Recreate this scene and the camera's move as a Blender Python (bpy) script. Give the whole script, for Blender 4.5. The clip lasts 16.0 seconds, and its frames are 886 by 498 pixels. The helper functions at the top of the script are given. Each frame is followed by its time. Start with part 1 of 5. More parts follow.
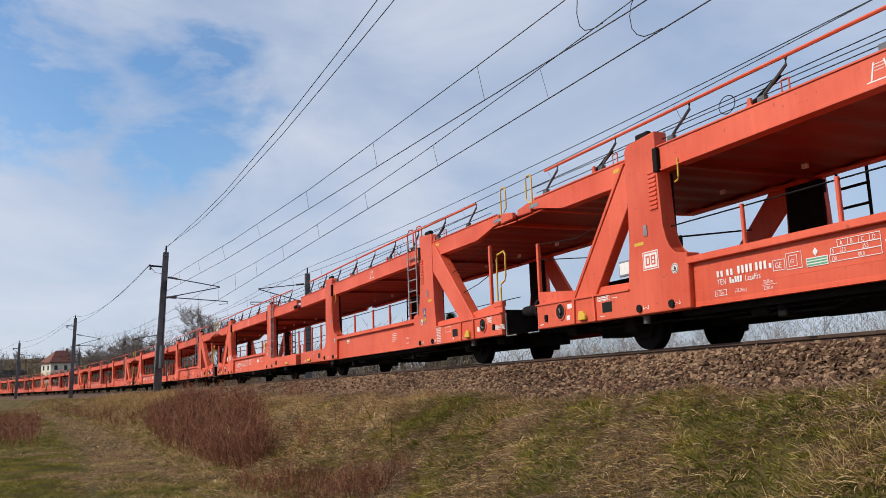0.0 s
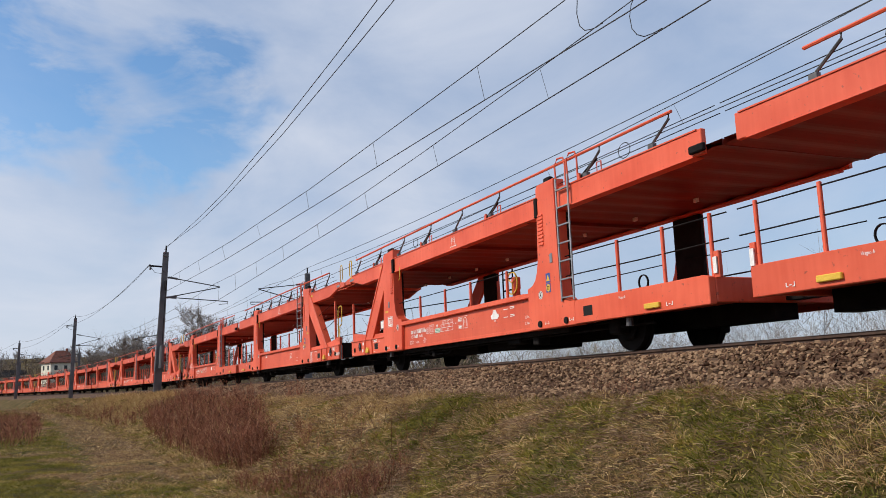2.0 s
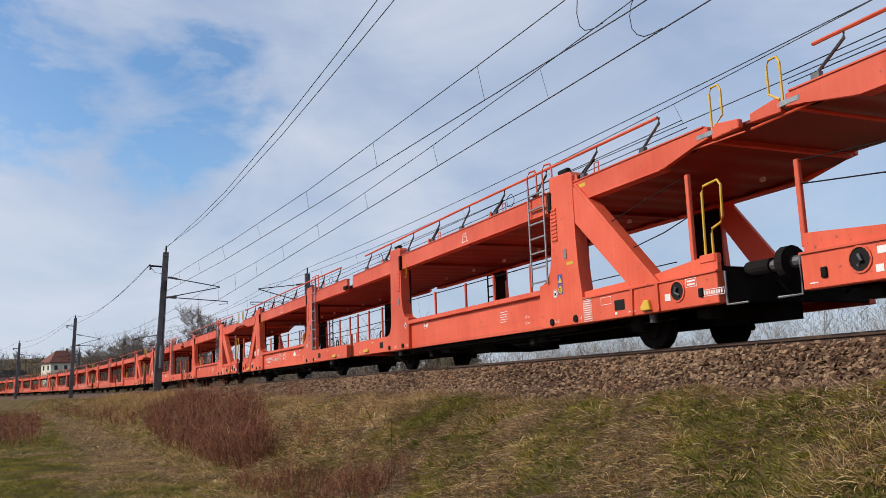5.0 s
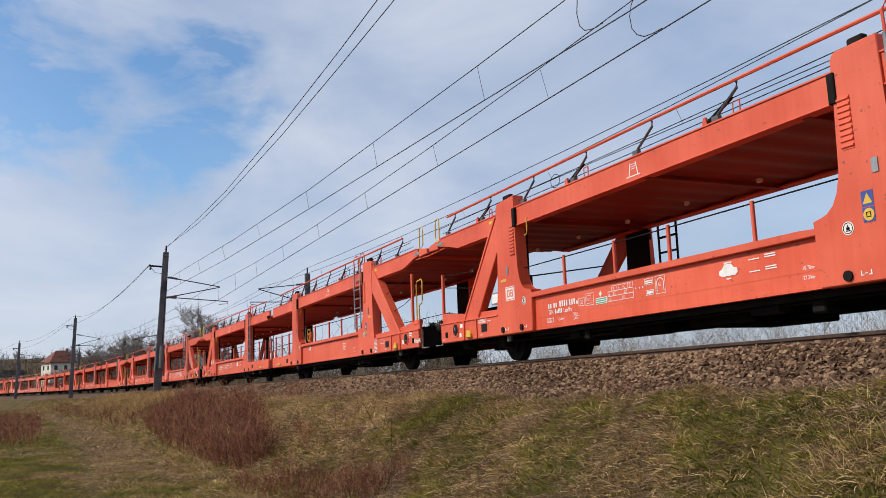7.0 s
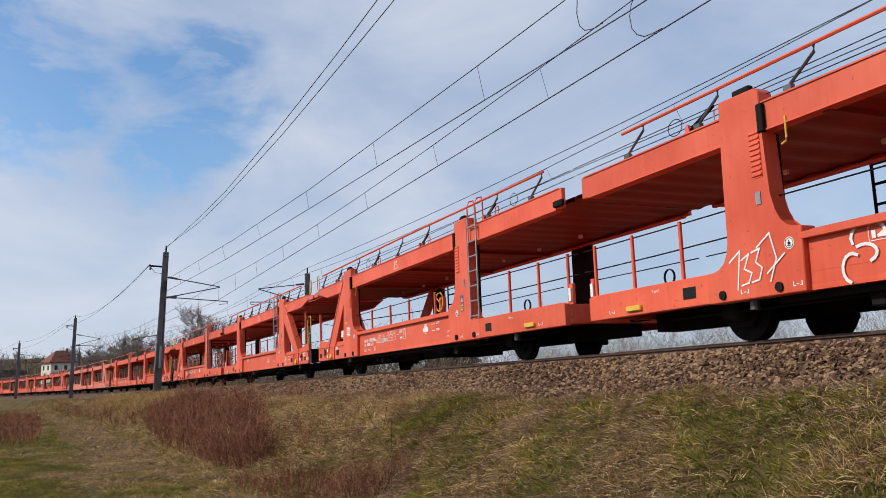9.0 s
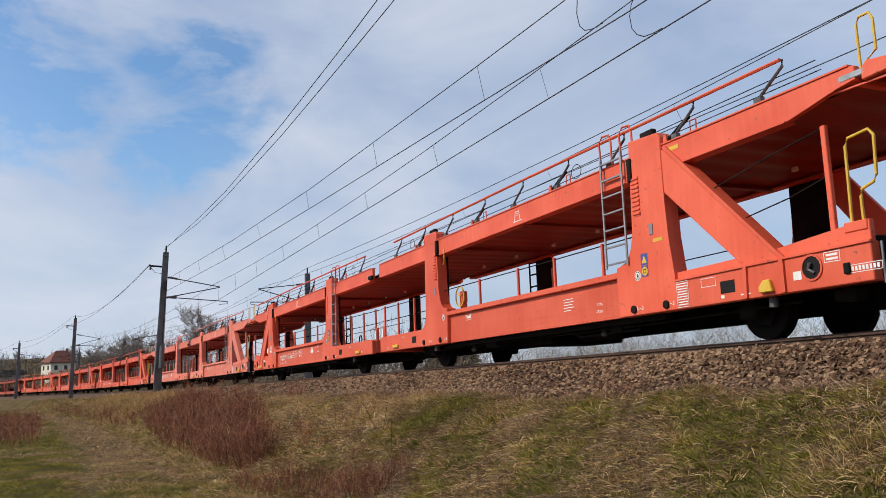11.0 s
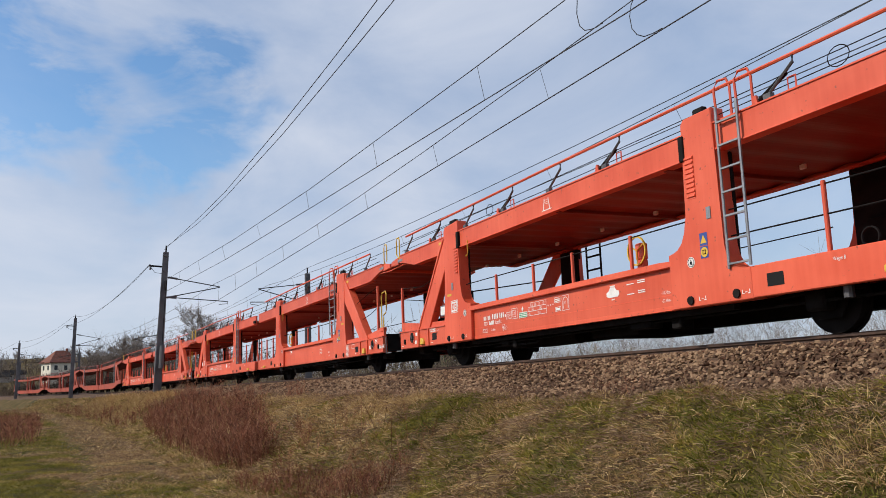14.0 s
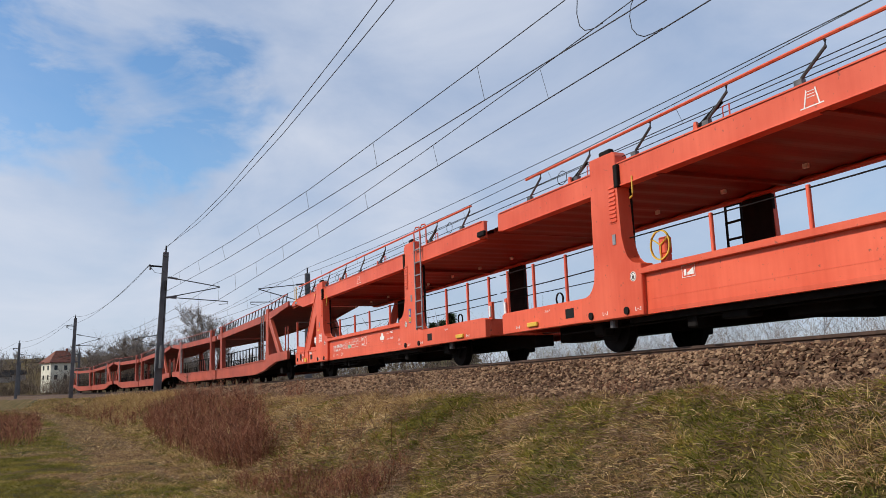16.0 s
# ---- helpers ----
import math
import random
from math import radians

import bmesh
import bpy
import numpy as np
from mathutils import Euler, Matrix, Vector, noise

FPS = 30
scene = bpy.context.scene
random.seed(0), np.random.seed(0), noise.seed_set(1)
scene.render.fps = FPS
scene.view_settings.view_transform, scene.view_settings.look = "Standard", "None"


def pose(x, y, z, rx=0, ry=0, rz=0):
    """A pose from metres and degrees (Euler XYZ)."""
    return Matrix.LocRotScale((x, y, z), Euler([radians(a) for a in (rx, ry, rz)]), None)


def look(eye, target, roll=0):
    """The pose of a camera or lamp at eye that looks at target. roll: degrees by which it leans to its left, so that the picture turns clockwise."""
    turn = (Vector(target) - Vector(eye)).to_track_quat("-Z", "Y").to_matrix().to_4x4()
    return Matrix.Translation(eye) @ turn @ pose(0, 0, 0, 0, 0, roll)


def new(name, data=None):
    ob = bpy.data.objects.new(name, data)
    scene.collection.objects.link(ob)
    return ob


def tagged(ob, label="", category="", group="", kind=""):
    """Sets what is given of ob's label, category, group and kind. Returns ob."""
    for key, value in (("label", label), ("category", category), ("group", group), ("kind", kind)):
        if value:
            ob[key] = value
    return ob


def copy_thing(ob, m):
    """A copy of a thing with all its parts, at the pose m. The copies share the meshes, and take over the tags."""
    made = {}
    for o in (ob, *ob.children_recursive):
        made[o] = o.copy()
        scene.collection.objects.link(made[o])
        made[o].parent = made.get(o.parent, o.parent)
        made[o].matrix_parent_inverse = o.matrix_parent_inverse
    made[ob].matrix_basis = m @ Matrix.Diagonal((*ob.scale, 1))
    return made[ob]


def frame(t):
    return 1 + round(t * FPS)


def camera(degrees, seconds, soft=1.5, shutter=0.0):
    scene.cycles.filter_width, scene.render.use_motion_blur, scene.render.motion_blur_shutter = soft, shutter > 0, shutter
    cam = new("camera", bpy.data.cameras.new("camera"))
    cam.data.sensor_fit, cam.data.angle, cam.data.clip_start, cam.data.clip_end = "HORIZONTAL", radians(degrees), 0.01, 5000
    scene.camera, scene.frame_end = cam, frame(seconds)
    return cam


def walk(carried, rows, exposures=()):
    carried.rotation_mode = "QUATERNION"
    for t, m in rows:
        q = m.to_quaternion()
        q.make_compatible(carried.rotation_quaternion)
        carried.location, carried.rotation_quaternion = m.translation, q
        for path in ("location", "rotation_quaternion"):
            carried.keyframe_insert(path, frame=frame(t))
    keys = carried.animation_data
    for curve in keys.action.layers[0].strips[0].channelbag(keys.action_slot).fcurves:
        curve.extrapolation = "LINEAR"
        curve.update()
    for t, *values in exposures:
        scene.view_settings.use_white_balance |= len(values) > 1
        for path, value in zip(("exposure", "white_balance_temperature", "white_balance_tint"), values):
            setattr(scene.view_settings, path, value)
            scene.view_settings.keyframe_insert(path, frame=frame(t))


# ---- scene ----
# The camera stands still on the path beside the line; rail level is z = 0, the train runs towards +x.
EYE = (0.0, 0.0, -0.442)
cam = camera(55.19, 16.0, soft=0.55)
AIM = look(EYE, (-9.0096, 4.0381, 1.1456), -2.06)
walk(cam, [(0.0, AIM), (16.0, AIM)], [(0.0, 0.0), (16.0, 0.0)])

# ---- light ----
SUN_TO = Vector((-0.30, -0.95, 0.74)).normalized()
sun_elev = math.asin(SUN_TO.z)
sun_az = math.atan2(SUN_TO.x, SUN_TO.y)

world = bpy.data.worlds.new("sky")
scene.world = world
world.use_nodes = True
wn, wl = world.node_tree.nodes, world.node_tree.links
wn.clear()


def wnode(kind, **props):
    n = wn.new(kind)
    for k, v in props.items():
        n.inputs[k].default_value = v
    return n


sky = wn.new("ShaderNodeTexSky")
sky.sky_type = "NISHITA"
sky.sun_disc = False
sky.sun_elevation = sun_elev
sky.sun_rotation = sun_az
sky.dust_density, sky.ozone_density = 0.4, 1.6
bg_sky = wnode("ShaderNodeBackground", Strength=0.155)
deep = wn.new("ShaderNodeHueSaturation")
deep.inputs["Saturation"].default_value = 1.22
wl.new(sky.outputs[0], deep.inputs["Color"])
wl.new(deep.outputs[0], bg_sky.inputs[0])
bg_cloud = wnode("ShaderNodeBackground", Strength=0.70)
tc = wn.new("ShaderNodeTexCoord")
mp = wn.new("ShaderNodeMapping")
mp.inputs["Scale"].default_value = (1.0, 1.0, 2.2)
wl.new(tc.outputs["Generated"], mp.inputs[0])
n1 = wnode("ShaderNodeTexNoise", Scale=2.6, Detail=7.0, Roughness=0.55, Distortion=0.6)
wl.new(mp.outputs[0], n1.inputs[0])
n2 = wnode("ShaderNodeTexNoise", Scale=7.0, Detail=6.0, Roughness=0.6, Distortion=0.4)
wl.new(mp.outputs[0], n2.inputs[0])


def wmath(op, a, b):
    n = wn.new("ShaderNodeMath")
    n.operation = op
    for i, v in enumerate((a, b)):
        if isinstance(v, (int, float)):
            n.inputs[i].default_value = v
        else:
            wl.new(v, n.inputs[i])
    return n.outputs[0]


shift = wn.new("ShaderNodeVectorMath")
shift.operation = "MULTIPLY_ADD"
n3 = wnode("ShaderNodeTexNoise", Scale=5.0, Detail=4.0, Roughness=0.55)
wl.new(mp.outputs[0], n3.inputs[0])
wl.new(n3.outputs["Color"], shift.inputs[0])
shift.inputs[1].default_value, shift.inputs[2].default_value = (0.24, 0.24, 0.24), (-0.12, -0.12, -0.12)
ragged = wn.new("ShaderNodeVectorMath")
ragged.operation = "ADD"
wl.new(tc.outputs["Generated"], ragged.inputs[0]), wl.new(shift.outputs[0], ragged.inputs[1])


def toward(direction, spread):
    """1 along a direction of the sky, falling to 0 at the given angular spread."""
    dot = wn.new("ShaderNodeVectorMath")
    dot.operation = "DOT_PRODUCT"
    unit = wn.new("ShaderNodeVectorMath")
    unit.operation = "NORMALIZE"
    wl.new(ragged.outputs[0], unit.inputs[0])
    wl.new(unit.outputs[0], dot.inputs[0])
    dot.inputs[1].default_value = Vector(direction).normalized()
    ramp = wn.new("ShaderNodeMapRange")
    ramp.interpolation_type = "SMOOTHSTEP"
    ramp.inputs[1].default_value = math.cos(spread)
    ramp.inputs[2].default_value = 1.0
    wl.new(dot.outputs["Value"], ramp.inputs[0])
    return ramp.outputs[0]


# breaks in the cloud layer, ragged by the noise
gap = wmath("ADD", wmath("ADD", toward((-0.985, 0.150, 0.345), 0.10), wmath("MULTIPLY", toward((-1.029, 0.085, 0.275), 0.075), 0.8)), toward((-1.075, -0.055, 0.405), 0.125))
torn = wmath("ADD", wmath("MULTIPLY", wmath("SUBTRACT", n2.outputs[0], 0.5), 4.2), 0.80)
blue = wmath("MINIMUM", wmath("MULTIPLY", gap, torn), 0.74)
thin = wmath("MULTIPLY", wmath("SUBTRACT", 0.62, n1.outputs[0]), 0.55)
cramp = wn.new("ShaderNodeClamp")
cramp.inputs["Min"].default_value, cramp.inputs["Max"].default_value = 0.05, 0.95
haze = wmath("MULTIPLY", toward((-0.561, 0.750, 0.349), 0.32), 0.22)
wl.new(wmath("SUBTRACT", wmath("SUBTRACT", wmath("SUBTRACT", 0.93, blue), thin), haze), cramp.inputs[0])
tone = wn.new("ShaderNodeValToRGB")
tone.color_ramp.elements[0].color = (0.60, 0.72, 0.96, 1)
tone.color_ramp.elements[1].color = (0.93, 1.0, 1.16, 1)
tone.color_ramp.elements[0].position, tone.color_ramp.elements[1].position = 0.35, 0.68
wl.new(n1.outputs[0], tone.inputs[0])
wl.new(tone.outputs[0], bg_cloud.inputs[0])
wmix = wn.new("ShaderNodeMixShader")
wl.new(cramp.outputs[0], wmix.inputs[0])
wl.new(bg_sky.outputs[0], wmix.inputs[1])
wl.new(bg_cloud.outputs[0], wmix.inputs[2])
wout = wn.new("ShaderNodeOutputWorld")
wl.new(wmix.outputs[0], wout.inputs[0])

sun = new("sun", bpy.data.lights.new("sun", "SUN"))
sun.data.energy, sun.data.angle, sun.data.color = 3.6, radians(0.6), (1.0, 0.95, 0.87)
sun.matrix_world = look((0, 0, 60), Vector((0, 0, 60)) - SUN_TO)

# ---- the line of the track: straight, then a bend of radius R towards the camera's side ----
TRACK_Y, BEND_AT, R = 9.21, -22.3, 740.0


def along(s, v=0.0):
    """Place and heading (radians) at s metres along the line, v metres to its far side."""
    if s >= BEND_AT:
        return s, TRACK_Y + v, 0.0
    a = (BEND_AT - s) / R
    return BEND_AT - (R + v) * math.sin(a), TRACK_Y - R + (R + v) * math.cos(a), a


def line_coords(x, y):
    """s and v of a place."""
    if x >= BEND_AT:
        return x, y - TRACK_Y
    cx, cy = BEND_AT, TRACK_Y - R
    r = math.hypot(x - cx, y - cy)
    return BEND_AT - R * math.atan2(cx - x, y - cy), r - R


# ---- materials ----
def material(name, rough=0.6, metal=0.0, spec=0.5):
    m = bpy.data.materials.new(name)
    m.use_nodes = True
    b = m.node_tree.nodes["Principled BSDF"]
    b.inputs["Roughness"].default_value = rough
    b.inputs["Metallic"].default_value = metal
    b.inputs["Specular IOR Level"].default_value = spec
    return m, m.node_tree.nodes, m.node_tree.links, b


def mottled(name, c1, c2, scale=3.0, rough=0.6, metal=0.0, bump=0.15, fine=60.0, spec=0.4, vary=0.0, island=False, c3=None, coords="Object"):
    """Two-scale surface: large blotches between c1 and c2, fine grain in colour and relief."""
    m, n, l, b = material(name, rough, metal, spec)
    t = n.new("ShaderNodeTexCoord")
    a = n.new("ShaderNodeTexNoise")
    a.inputs["Scale"].default_value, a.inputs["Detail"].default_value = scale, 6
    f = n.new("ShaderNodeTexNoise")
    f.inputs["Scale"].default_value, f.inputs["Detail"].default_value = fine, 3
    l.new(t.outputs[coords], a.inputs[0]), l.new(t.outputs[coords], f.inputs[0])
    r = n.new("ShaderNodeValToRGB")
    e = r.color_ramp.elements
    e[0].position, e[1].position = 0.3, 0.7
    e[0].color, e[1].color = (*c1, 1), (*c2, 1)
    if c3:
        k = e.new(0.5)
        k.color = (*c3, 1)
    if island:
        g = n.new("ShaderNodeNewGeometry")
        mixf = n.new("ShaderNodeMath")
        mixf.operation = "MULTIPLY_ADD"
        l.new(g.outputs["Random Per Island"], mixf.inputs[0])
        mixf.inputs[1].default_value = 0.6
        sub = n.new("ShaderNodeMath")
        sub.operation = "SUBTRACT"
        l.new(a.outputs[0], sub.inputs[0])
        sub.inputs[1].default_value = 0.3
        l.new(sub.outputs[0], mixf.inputs[2])
        l.new(mixf.outputs[0], r.inputs[0])
    else:
        l.new(a.outputs[0], r.inputs[0])
    hsv = n.new("ShaderNodeHueSaturation")
    l.new(r.outputs[0], hsv.inputs["Color"])
    v = n.new("ShaderNodeMapRange")
    v.inputs[3].default_value, v.inputs[4].default_value = 0.8, 1.2
    l.new(f.outputs[0], v.inputs[0])
    if vary:
        o = n.new("ShaderNodeObjectInfo")
        w = n.new("ShaderNodeMapRange")
        w.inputs[3].default_value, w.inputs[4].default_value = 1 - vary, 1 + vary
        l.new(o.outputs["Random"], w.inputs[0])
        mu = n.new("ShaderNodeMath")
        mu.operation = "MULTIPLY"
        l.new(v.outputs[0], mu.inputs[0]), l.new(w.outputs[0], mu.inputs[1])
        l.new(mu.outputs[0], hsv.inputs["Value"])
    else:
        l.new(v.outputs[0], hsv.inputs["Value"])
    l.new(hsv.outputs[0], b.inputs["Base Color"])
    if bump:
        bp = n.new("ShaderNodeBump")
        bp.inputs["Strength"].default_value, bp.inputs["Distance"].default_value = bump, 0.02
        l.new(f.outputs[0], bp.inputs["Height"])
        l.new(bp.outputs[0], b.inputs["Normal"])
    return m


def painted_steel(name, c1, c2, rust):
    """Weathered paint: faded blotches, streaks that run down, chips of rust."""
    m, n, l, b = material(name, 0.48, 0.0, 0.4)
    t = n.new("ShaderNodeTexCoord")
    big = n.new("ShaderNodeTexNoise")
    big.inputs["Scale"].default_value, big.inputs["Detail"].default_value = 0.9, 5
    l.new(t.outputs["Object"], big.inputs[0])
    mp = n.new("ShaderNodeMapping")
    mp.inputs["Scale"].default_value = (9.0, 9.0, 0.7)
    l.new(t.outputs["Object"], mp.inputs[0])
    streak = n.new("ShaderNodeTexNoise")
    streak.inputs["Scale"].default_value, streak.inputs["Detail"].default_value = 1.6, 4
    l.new(mp.outputs[0], streak.inputs[0])
    add = n.new("ShaderNodeMath")
    add.operation = "MULTIPLY_ADD"
    add.inputs[1].default_value = 0.25
    l.new(streak.outputs[0], add.inputs[0])
    half = n.new("ShaderNodeMath")
    half.operation = "MULTIPLY"
    half.inputs[1].default_value = 0.75
    l.new(big.outputs[0], half.inputs[0]), l.new(half.outputs[0], add.inputs[2])
    r = n.new("ShaderNodeValToRGB")
    e = r.color_ramp.elements
    e[0].position, e[1].position = 0.34, 0.66
    e[0].color, e[1].color = (*c1, 1), (*c2, 1)
    l.new(add.outputs[0], r.inputs[0])
    chips = n.new("ShaderNodeTexNoise")
    chips.inputs["Scale"].default_value, chips.inputs["Detail"].default_value = 14, 6
    l.new(t.outputs["Object"], chips.inputs[0])
    cr = n.new("ShaderNodeMapRange")
    cr.inputs[1].default_value, cr.inputs[2].default_value = 0.66, 0.72
    l.new(chips.outputs[0], cr.inputs[0])
    mx = n.new("ShaderNodeMix")
    mx.data_type = "RGBA"
    l.new(cr.outputs[0], mx.inputs[0]), l.new(r.outputs[0], mx.inputs[6])
    mx.inputs[7].default_value = (*rust, 1)
    o = n.new("ShaderNodeObjectInfo")
    w = n.new("ShaderNodeMapRange")
    w.inputs[3].default_value, w.inputs[4].default_value = 0.9, 1.08
    l.new(o.outputs["Random"], w.inputs[0])
    hsv = n.new("ShaderNodeHueSaturation")
    l.new(w.outputs[0], hsv.inputs["Value"]), l.new(mx.outputs[2], hsv.inputs["Color"])
    l.new(hsv.outputs[0], b.inputs["Base Color"])
    bp = n.new("ShaderNodeBump")
    bp.inputs["Strength"].default_value, bp.inputs["Distance"].default_value = 0.12, 0.01
    l.new(chips.outputs[0], bp.inputs["Height"]), l.new(bp.outputs[0], b.inputs["Normal"])
    return m


RED = painted_steel("red_paint", (0.62, 0.076, 0.030), (0.77, 0.132, 0.064), (0.30, 0.07, 0.04))
RED_PALE = painted_steel("chalky_pale_red_paint", (0.70, 0.15, 0.085), (0.80, 0.23, 0.16), (0.5, 0.12, 0.08))
RED_OLD = painted_steel("faded_red_paint", (0.30, 0.046, 0.024), (0.47, 0.085, 0.044), (0.12, 0.05, 0.035))
# darker copy of RED: the shade under the decks is put into its colour
RED_SHADED = painted_steel("shaded_red_underside", (0.16, 0.022, 0.012), (0.26, 0.038, 0.020), (0.08, 0.03, 0.02))
DARK = mottled("sooty_steel", (0.006, 0.005, 0.005), (0.016, 0.013, 0.012), 4, 0.85, 0.0, 0.2, spec=0.15)
GREY = mottled("galvanised_steel", (0.22, 0.23, 0.24), (0.36, 0.37, 0.38), 6, 0.45, 0.6, 0.1)
STRUT = mottled("weathered_steel", (0.07, 0.07, 0.075), (0.16, 0.15, 0.15), 6, 0.5, 0.5, 0.1)
YELLOW = mottled("yellow_paint", (0.62, 0.36, 0.03), (0.72, 0.46, 0.06), 5, 0.5, 0.0, 0.1)
WHITE = mottled("white_paint", (0.70, 0.66, 0.62), (0.84, 0.81, 0.78), 9, 0.6, 0.0, 0.05)
PALE = mottled("pale_reflector", (0.86, 0.80, 0.76), (0.92, 0.88, 0.85), 9, 0.35, 0.0, 0.0)
BLUE = mottled("blue_label", (0.03, 0.06, 0.25), (0.05, 0.09, 0.30), 9, 0.5, 0.0, 0.0)
GREEN = mottled("green_label", (0.10, 0.30, 0.16), (0.14, 0.38, 0.2), 9, 0.5, 0.0, 0.0)
RAIL = mottled("rail_steel", (0.05, 0.03, 0.022), (0.11, 0.06, 0.04), 8, 0.6, 0.3, 0.2)
MAST = mottled("mast_steel", (0.075, 0.075, 0.08), (0.15, 0.14, 0.14), 1.2, 0.6, 0.2, 0.2)
WIRE = mottled("copper_wire", (0.02, 0.02, 0.022), (0.035, 0.033, 0.032), 2, 0.6, 0.3, 0.0)
STONE = mottled("ballast_stone", (0.080, 0.042, 0.024), (0.31, 0.195, 0.112), 0.5, 0.85, 0.0, 0.4, 40, 0.2, island=True, c3=(0.18, 0.106, 0.060))
BRUSH = mottled("bare_brushwood", (0.06, 0.042, 0.032), (0.24, 0.185, 0.14), 0.5, 0.9, 0.0, 0.0, 30, 0.1, island=True, c3=(0.13, 0.095, 0.07))
BED = mottled("ballast_bed", (0.045, 0.027, 0.016), (0.15, 0.090, 0.054), 14, 0.9, 0.0, 0.6, 45, 0.2)
SOIL = mottled("meadow_soil", (0.045, 0.036, 0.010), (0.17, 0.105, 0.050), 0.7, 0.95, 0.0, 0.6, 25, 0.1, c3=(0.085, 0.062, 0.022))


def blade_material(name, dark, mid, light, clump=1.6, share=0.5):
    """Blades whose colour goes by clump and, within the clump, by blade."""
    m, n, l, b = material(name, 0.75, 0.0, 0.2)
    t = n.new("ShaderNodeTexCoord")
    a = n.new("ShaderNodeTexNoise")
    a.inputs["Scale"].default_value, a.inputs["Detail"].default_value = clump, 4
    l.new(t.outputs["Object"], a.inputs[0])
    wide = n.new("ShaderNodeMapRange")
    wide.inputs[1].default_value, wide.inputs[2].default_value, wide.inputs[4].default_value = 0.30, 0.70, 1.0 - share
    l.new(a.outputs[0], wide.inputs[0])
    g = n.new("ShaderNodeNewGeometry")
    mix = n.new("ShaderNodeMath")
    mix.operation = "MULTIPLY_ADD"
    l.new(g.outputs["Random Per Island"], mix.inputs[0])
    mix.inputs[1].default_value = share
    l.new(wide.outputs[0], mix.inputs[2])
    r = n.new("ShaderNodeValToRGB")
    e = r.color_ramp.elements
    e[0].position, e[1].position = 0.15, 0.88
    e[0].color, e[1].color = (*dark, 1), (*light, 1)
    e.new(0.5).color = (*mid, 1)
    l.new(mix.outputs[0], r.inputs[0])
    l.new(r.outputs[0], b.inputs["Base Color"])
    thin = n.new("ShaderNodeBsdfTranslucent")
    l.new(r.outputs[0], thin.inputs[0])
    both = n.new("ShaderNodeMixShader")
    both.inputs[0].default_value = 0.18
    l.new(b.outputs[0], both.inputs[1]), l.new(thin.outputs[0], both.inputs[2])
    l.new(both.outputs[0], n["Material Output"].inputs[0])
    return m


GRASS = blade_material("green_grass", (0.055, 0.060, 0.009), (0.180, 0.162, 0.024), (0.39, 0.295, 0.062))
STRAW = blade_material("dry_grass", (0.17, 0.098, 0.038), (0.47, 0.300, 0.120), (0.78, 0.57, 0.28), 2.6, 0.6)
WEED = blade_material("dead_weed", (0.050, 0.017, 0.010), (0.205, 0.070, 0.038), (0.46, 0.225, 0.125), 0.9, 0.75)
LITTER = blade_material("dead_stems", (0.085, 0.046, 0.027), (0.25, 0.150, 0.088), (0.50, 0.34, 0.21), 2.4, 0.6)
TWIG = mottled("bare_twig", (0.12, 0.095, 0.08), (0.36, 0.31, 0.27), 0.8, 0.85, 0.0, 0.0, 30, 0.15, island=True)
FIR = mottled("fir_needles", (0.020, 0.040, 0.016), (0.065, 0.105, 0.04), 0.8, 0.8, 0.0, 0.0, 30, 0.2, island=True)
REED = mottled("reed", (0.15, 0.12, 0.06), (0.34, 0.28, 0.15), 0.5, 0.85, 0.0, 0.0, 30, 0.15, island=True)
# near-black that paints the shade inside openings; no recess is cut
BLACKHOLE = mottled("painted_recess_shade", (0.004, 0.004, 0.004), (0.008, 0.007, 0.007), 3, 0.9, 0.0, 0.0)
TIMBER = mottled("sleeper_concrete", (0.16, 0.14, 0.12), (0.30, 0.26, 0.22), 3, 0.9, 0.0, 0.3)


# ---- building helpers ----
def part(name, bm, mat, parent=None, label=""):
    """Links a bmesh as one mesh object under a thing or a part."""
    bmesh.ops.recalc_face_normals(bm, faces=bm.faces)
    me = bpy.data.meshes.new(name)
    bm.to_mesh(me)
    bm.free()
    me.materials.append(mat)
    ob = new(name, me)
    if parent is not None:
        ob.parent = parent
    if label:
        ob["label"] = label
    return ob


def soften(bm, w):
    bmesh.ops.bevel(bm, geom=list(bm.edges), offset=w, segments=1, affect="EDGES", clamp_overlap=True)
    return bm


def box(x0, x1, y0, y1, z0, z1, bm=None, bevel=0.0):
    bm = bm or bmesh.new()
    x0, x1, y0, y1, z0, z1 = min(x0, x1), max(x0, x1), min(y0, y1), max(y0, y1), min(z0, z1), max(z0, z1)
    v = [bm.verts.new((x, y, z)) for x in (x0, x1) for y in (y0, y1) for z in (z0, z1)]
    for f in ((0, 1, 3, 2), (4, 6, 7, 5), (0, 4, 5, 1), (2, 3, 7, 6), (0, 2, 6, 4), (1, 5, 7, 3)):
        bm.faces.new([v[i] for i in f])
    return soften(bm, bevel) if bevel else bm


def slab(poly, y0, y1, bm=None, bevel=0.0):
    """A plate: the outline poly of (x, z), from y0 to y1."""
    bm = bm or bmesh.new()
    a = [bm.verts.new((x, y0, z)) for x, z in poly]
    b = [bm.verts.new((x, y1, z)) for x, z in poly]
    bm.faces.new(a), bm.faces.new(b[::-1])
    for i in range(len(poly)):
        j = (i + 1) % len(poly)
        bm.faces.new((a[i], b[i], b[j], a[j]))
    return soften(bm, bevel) if bevel else bm


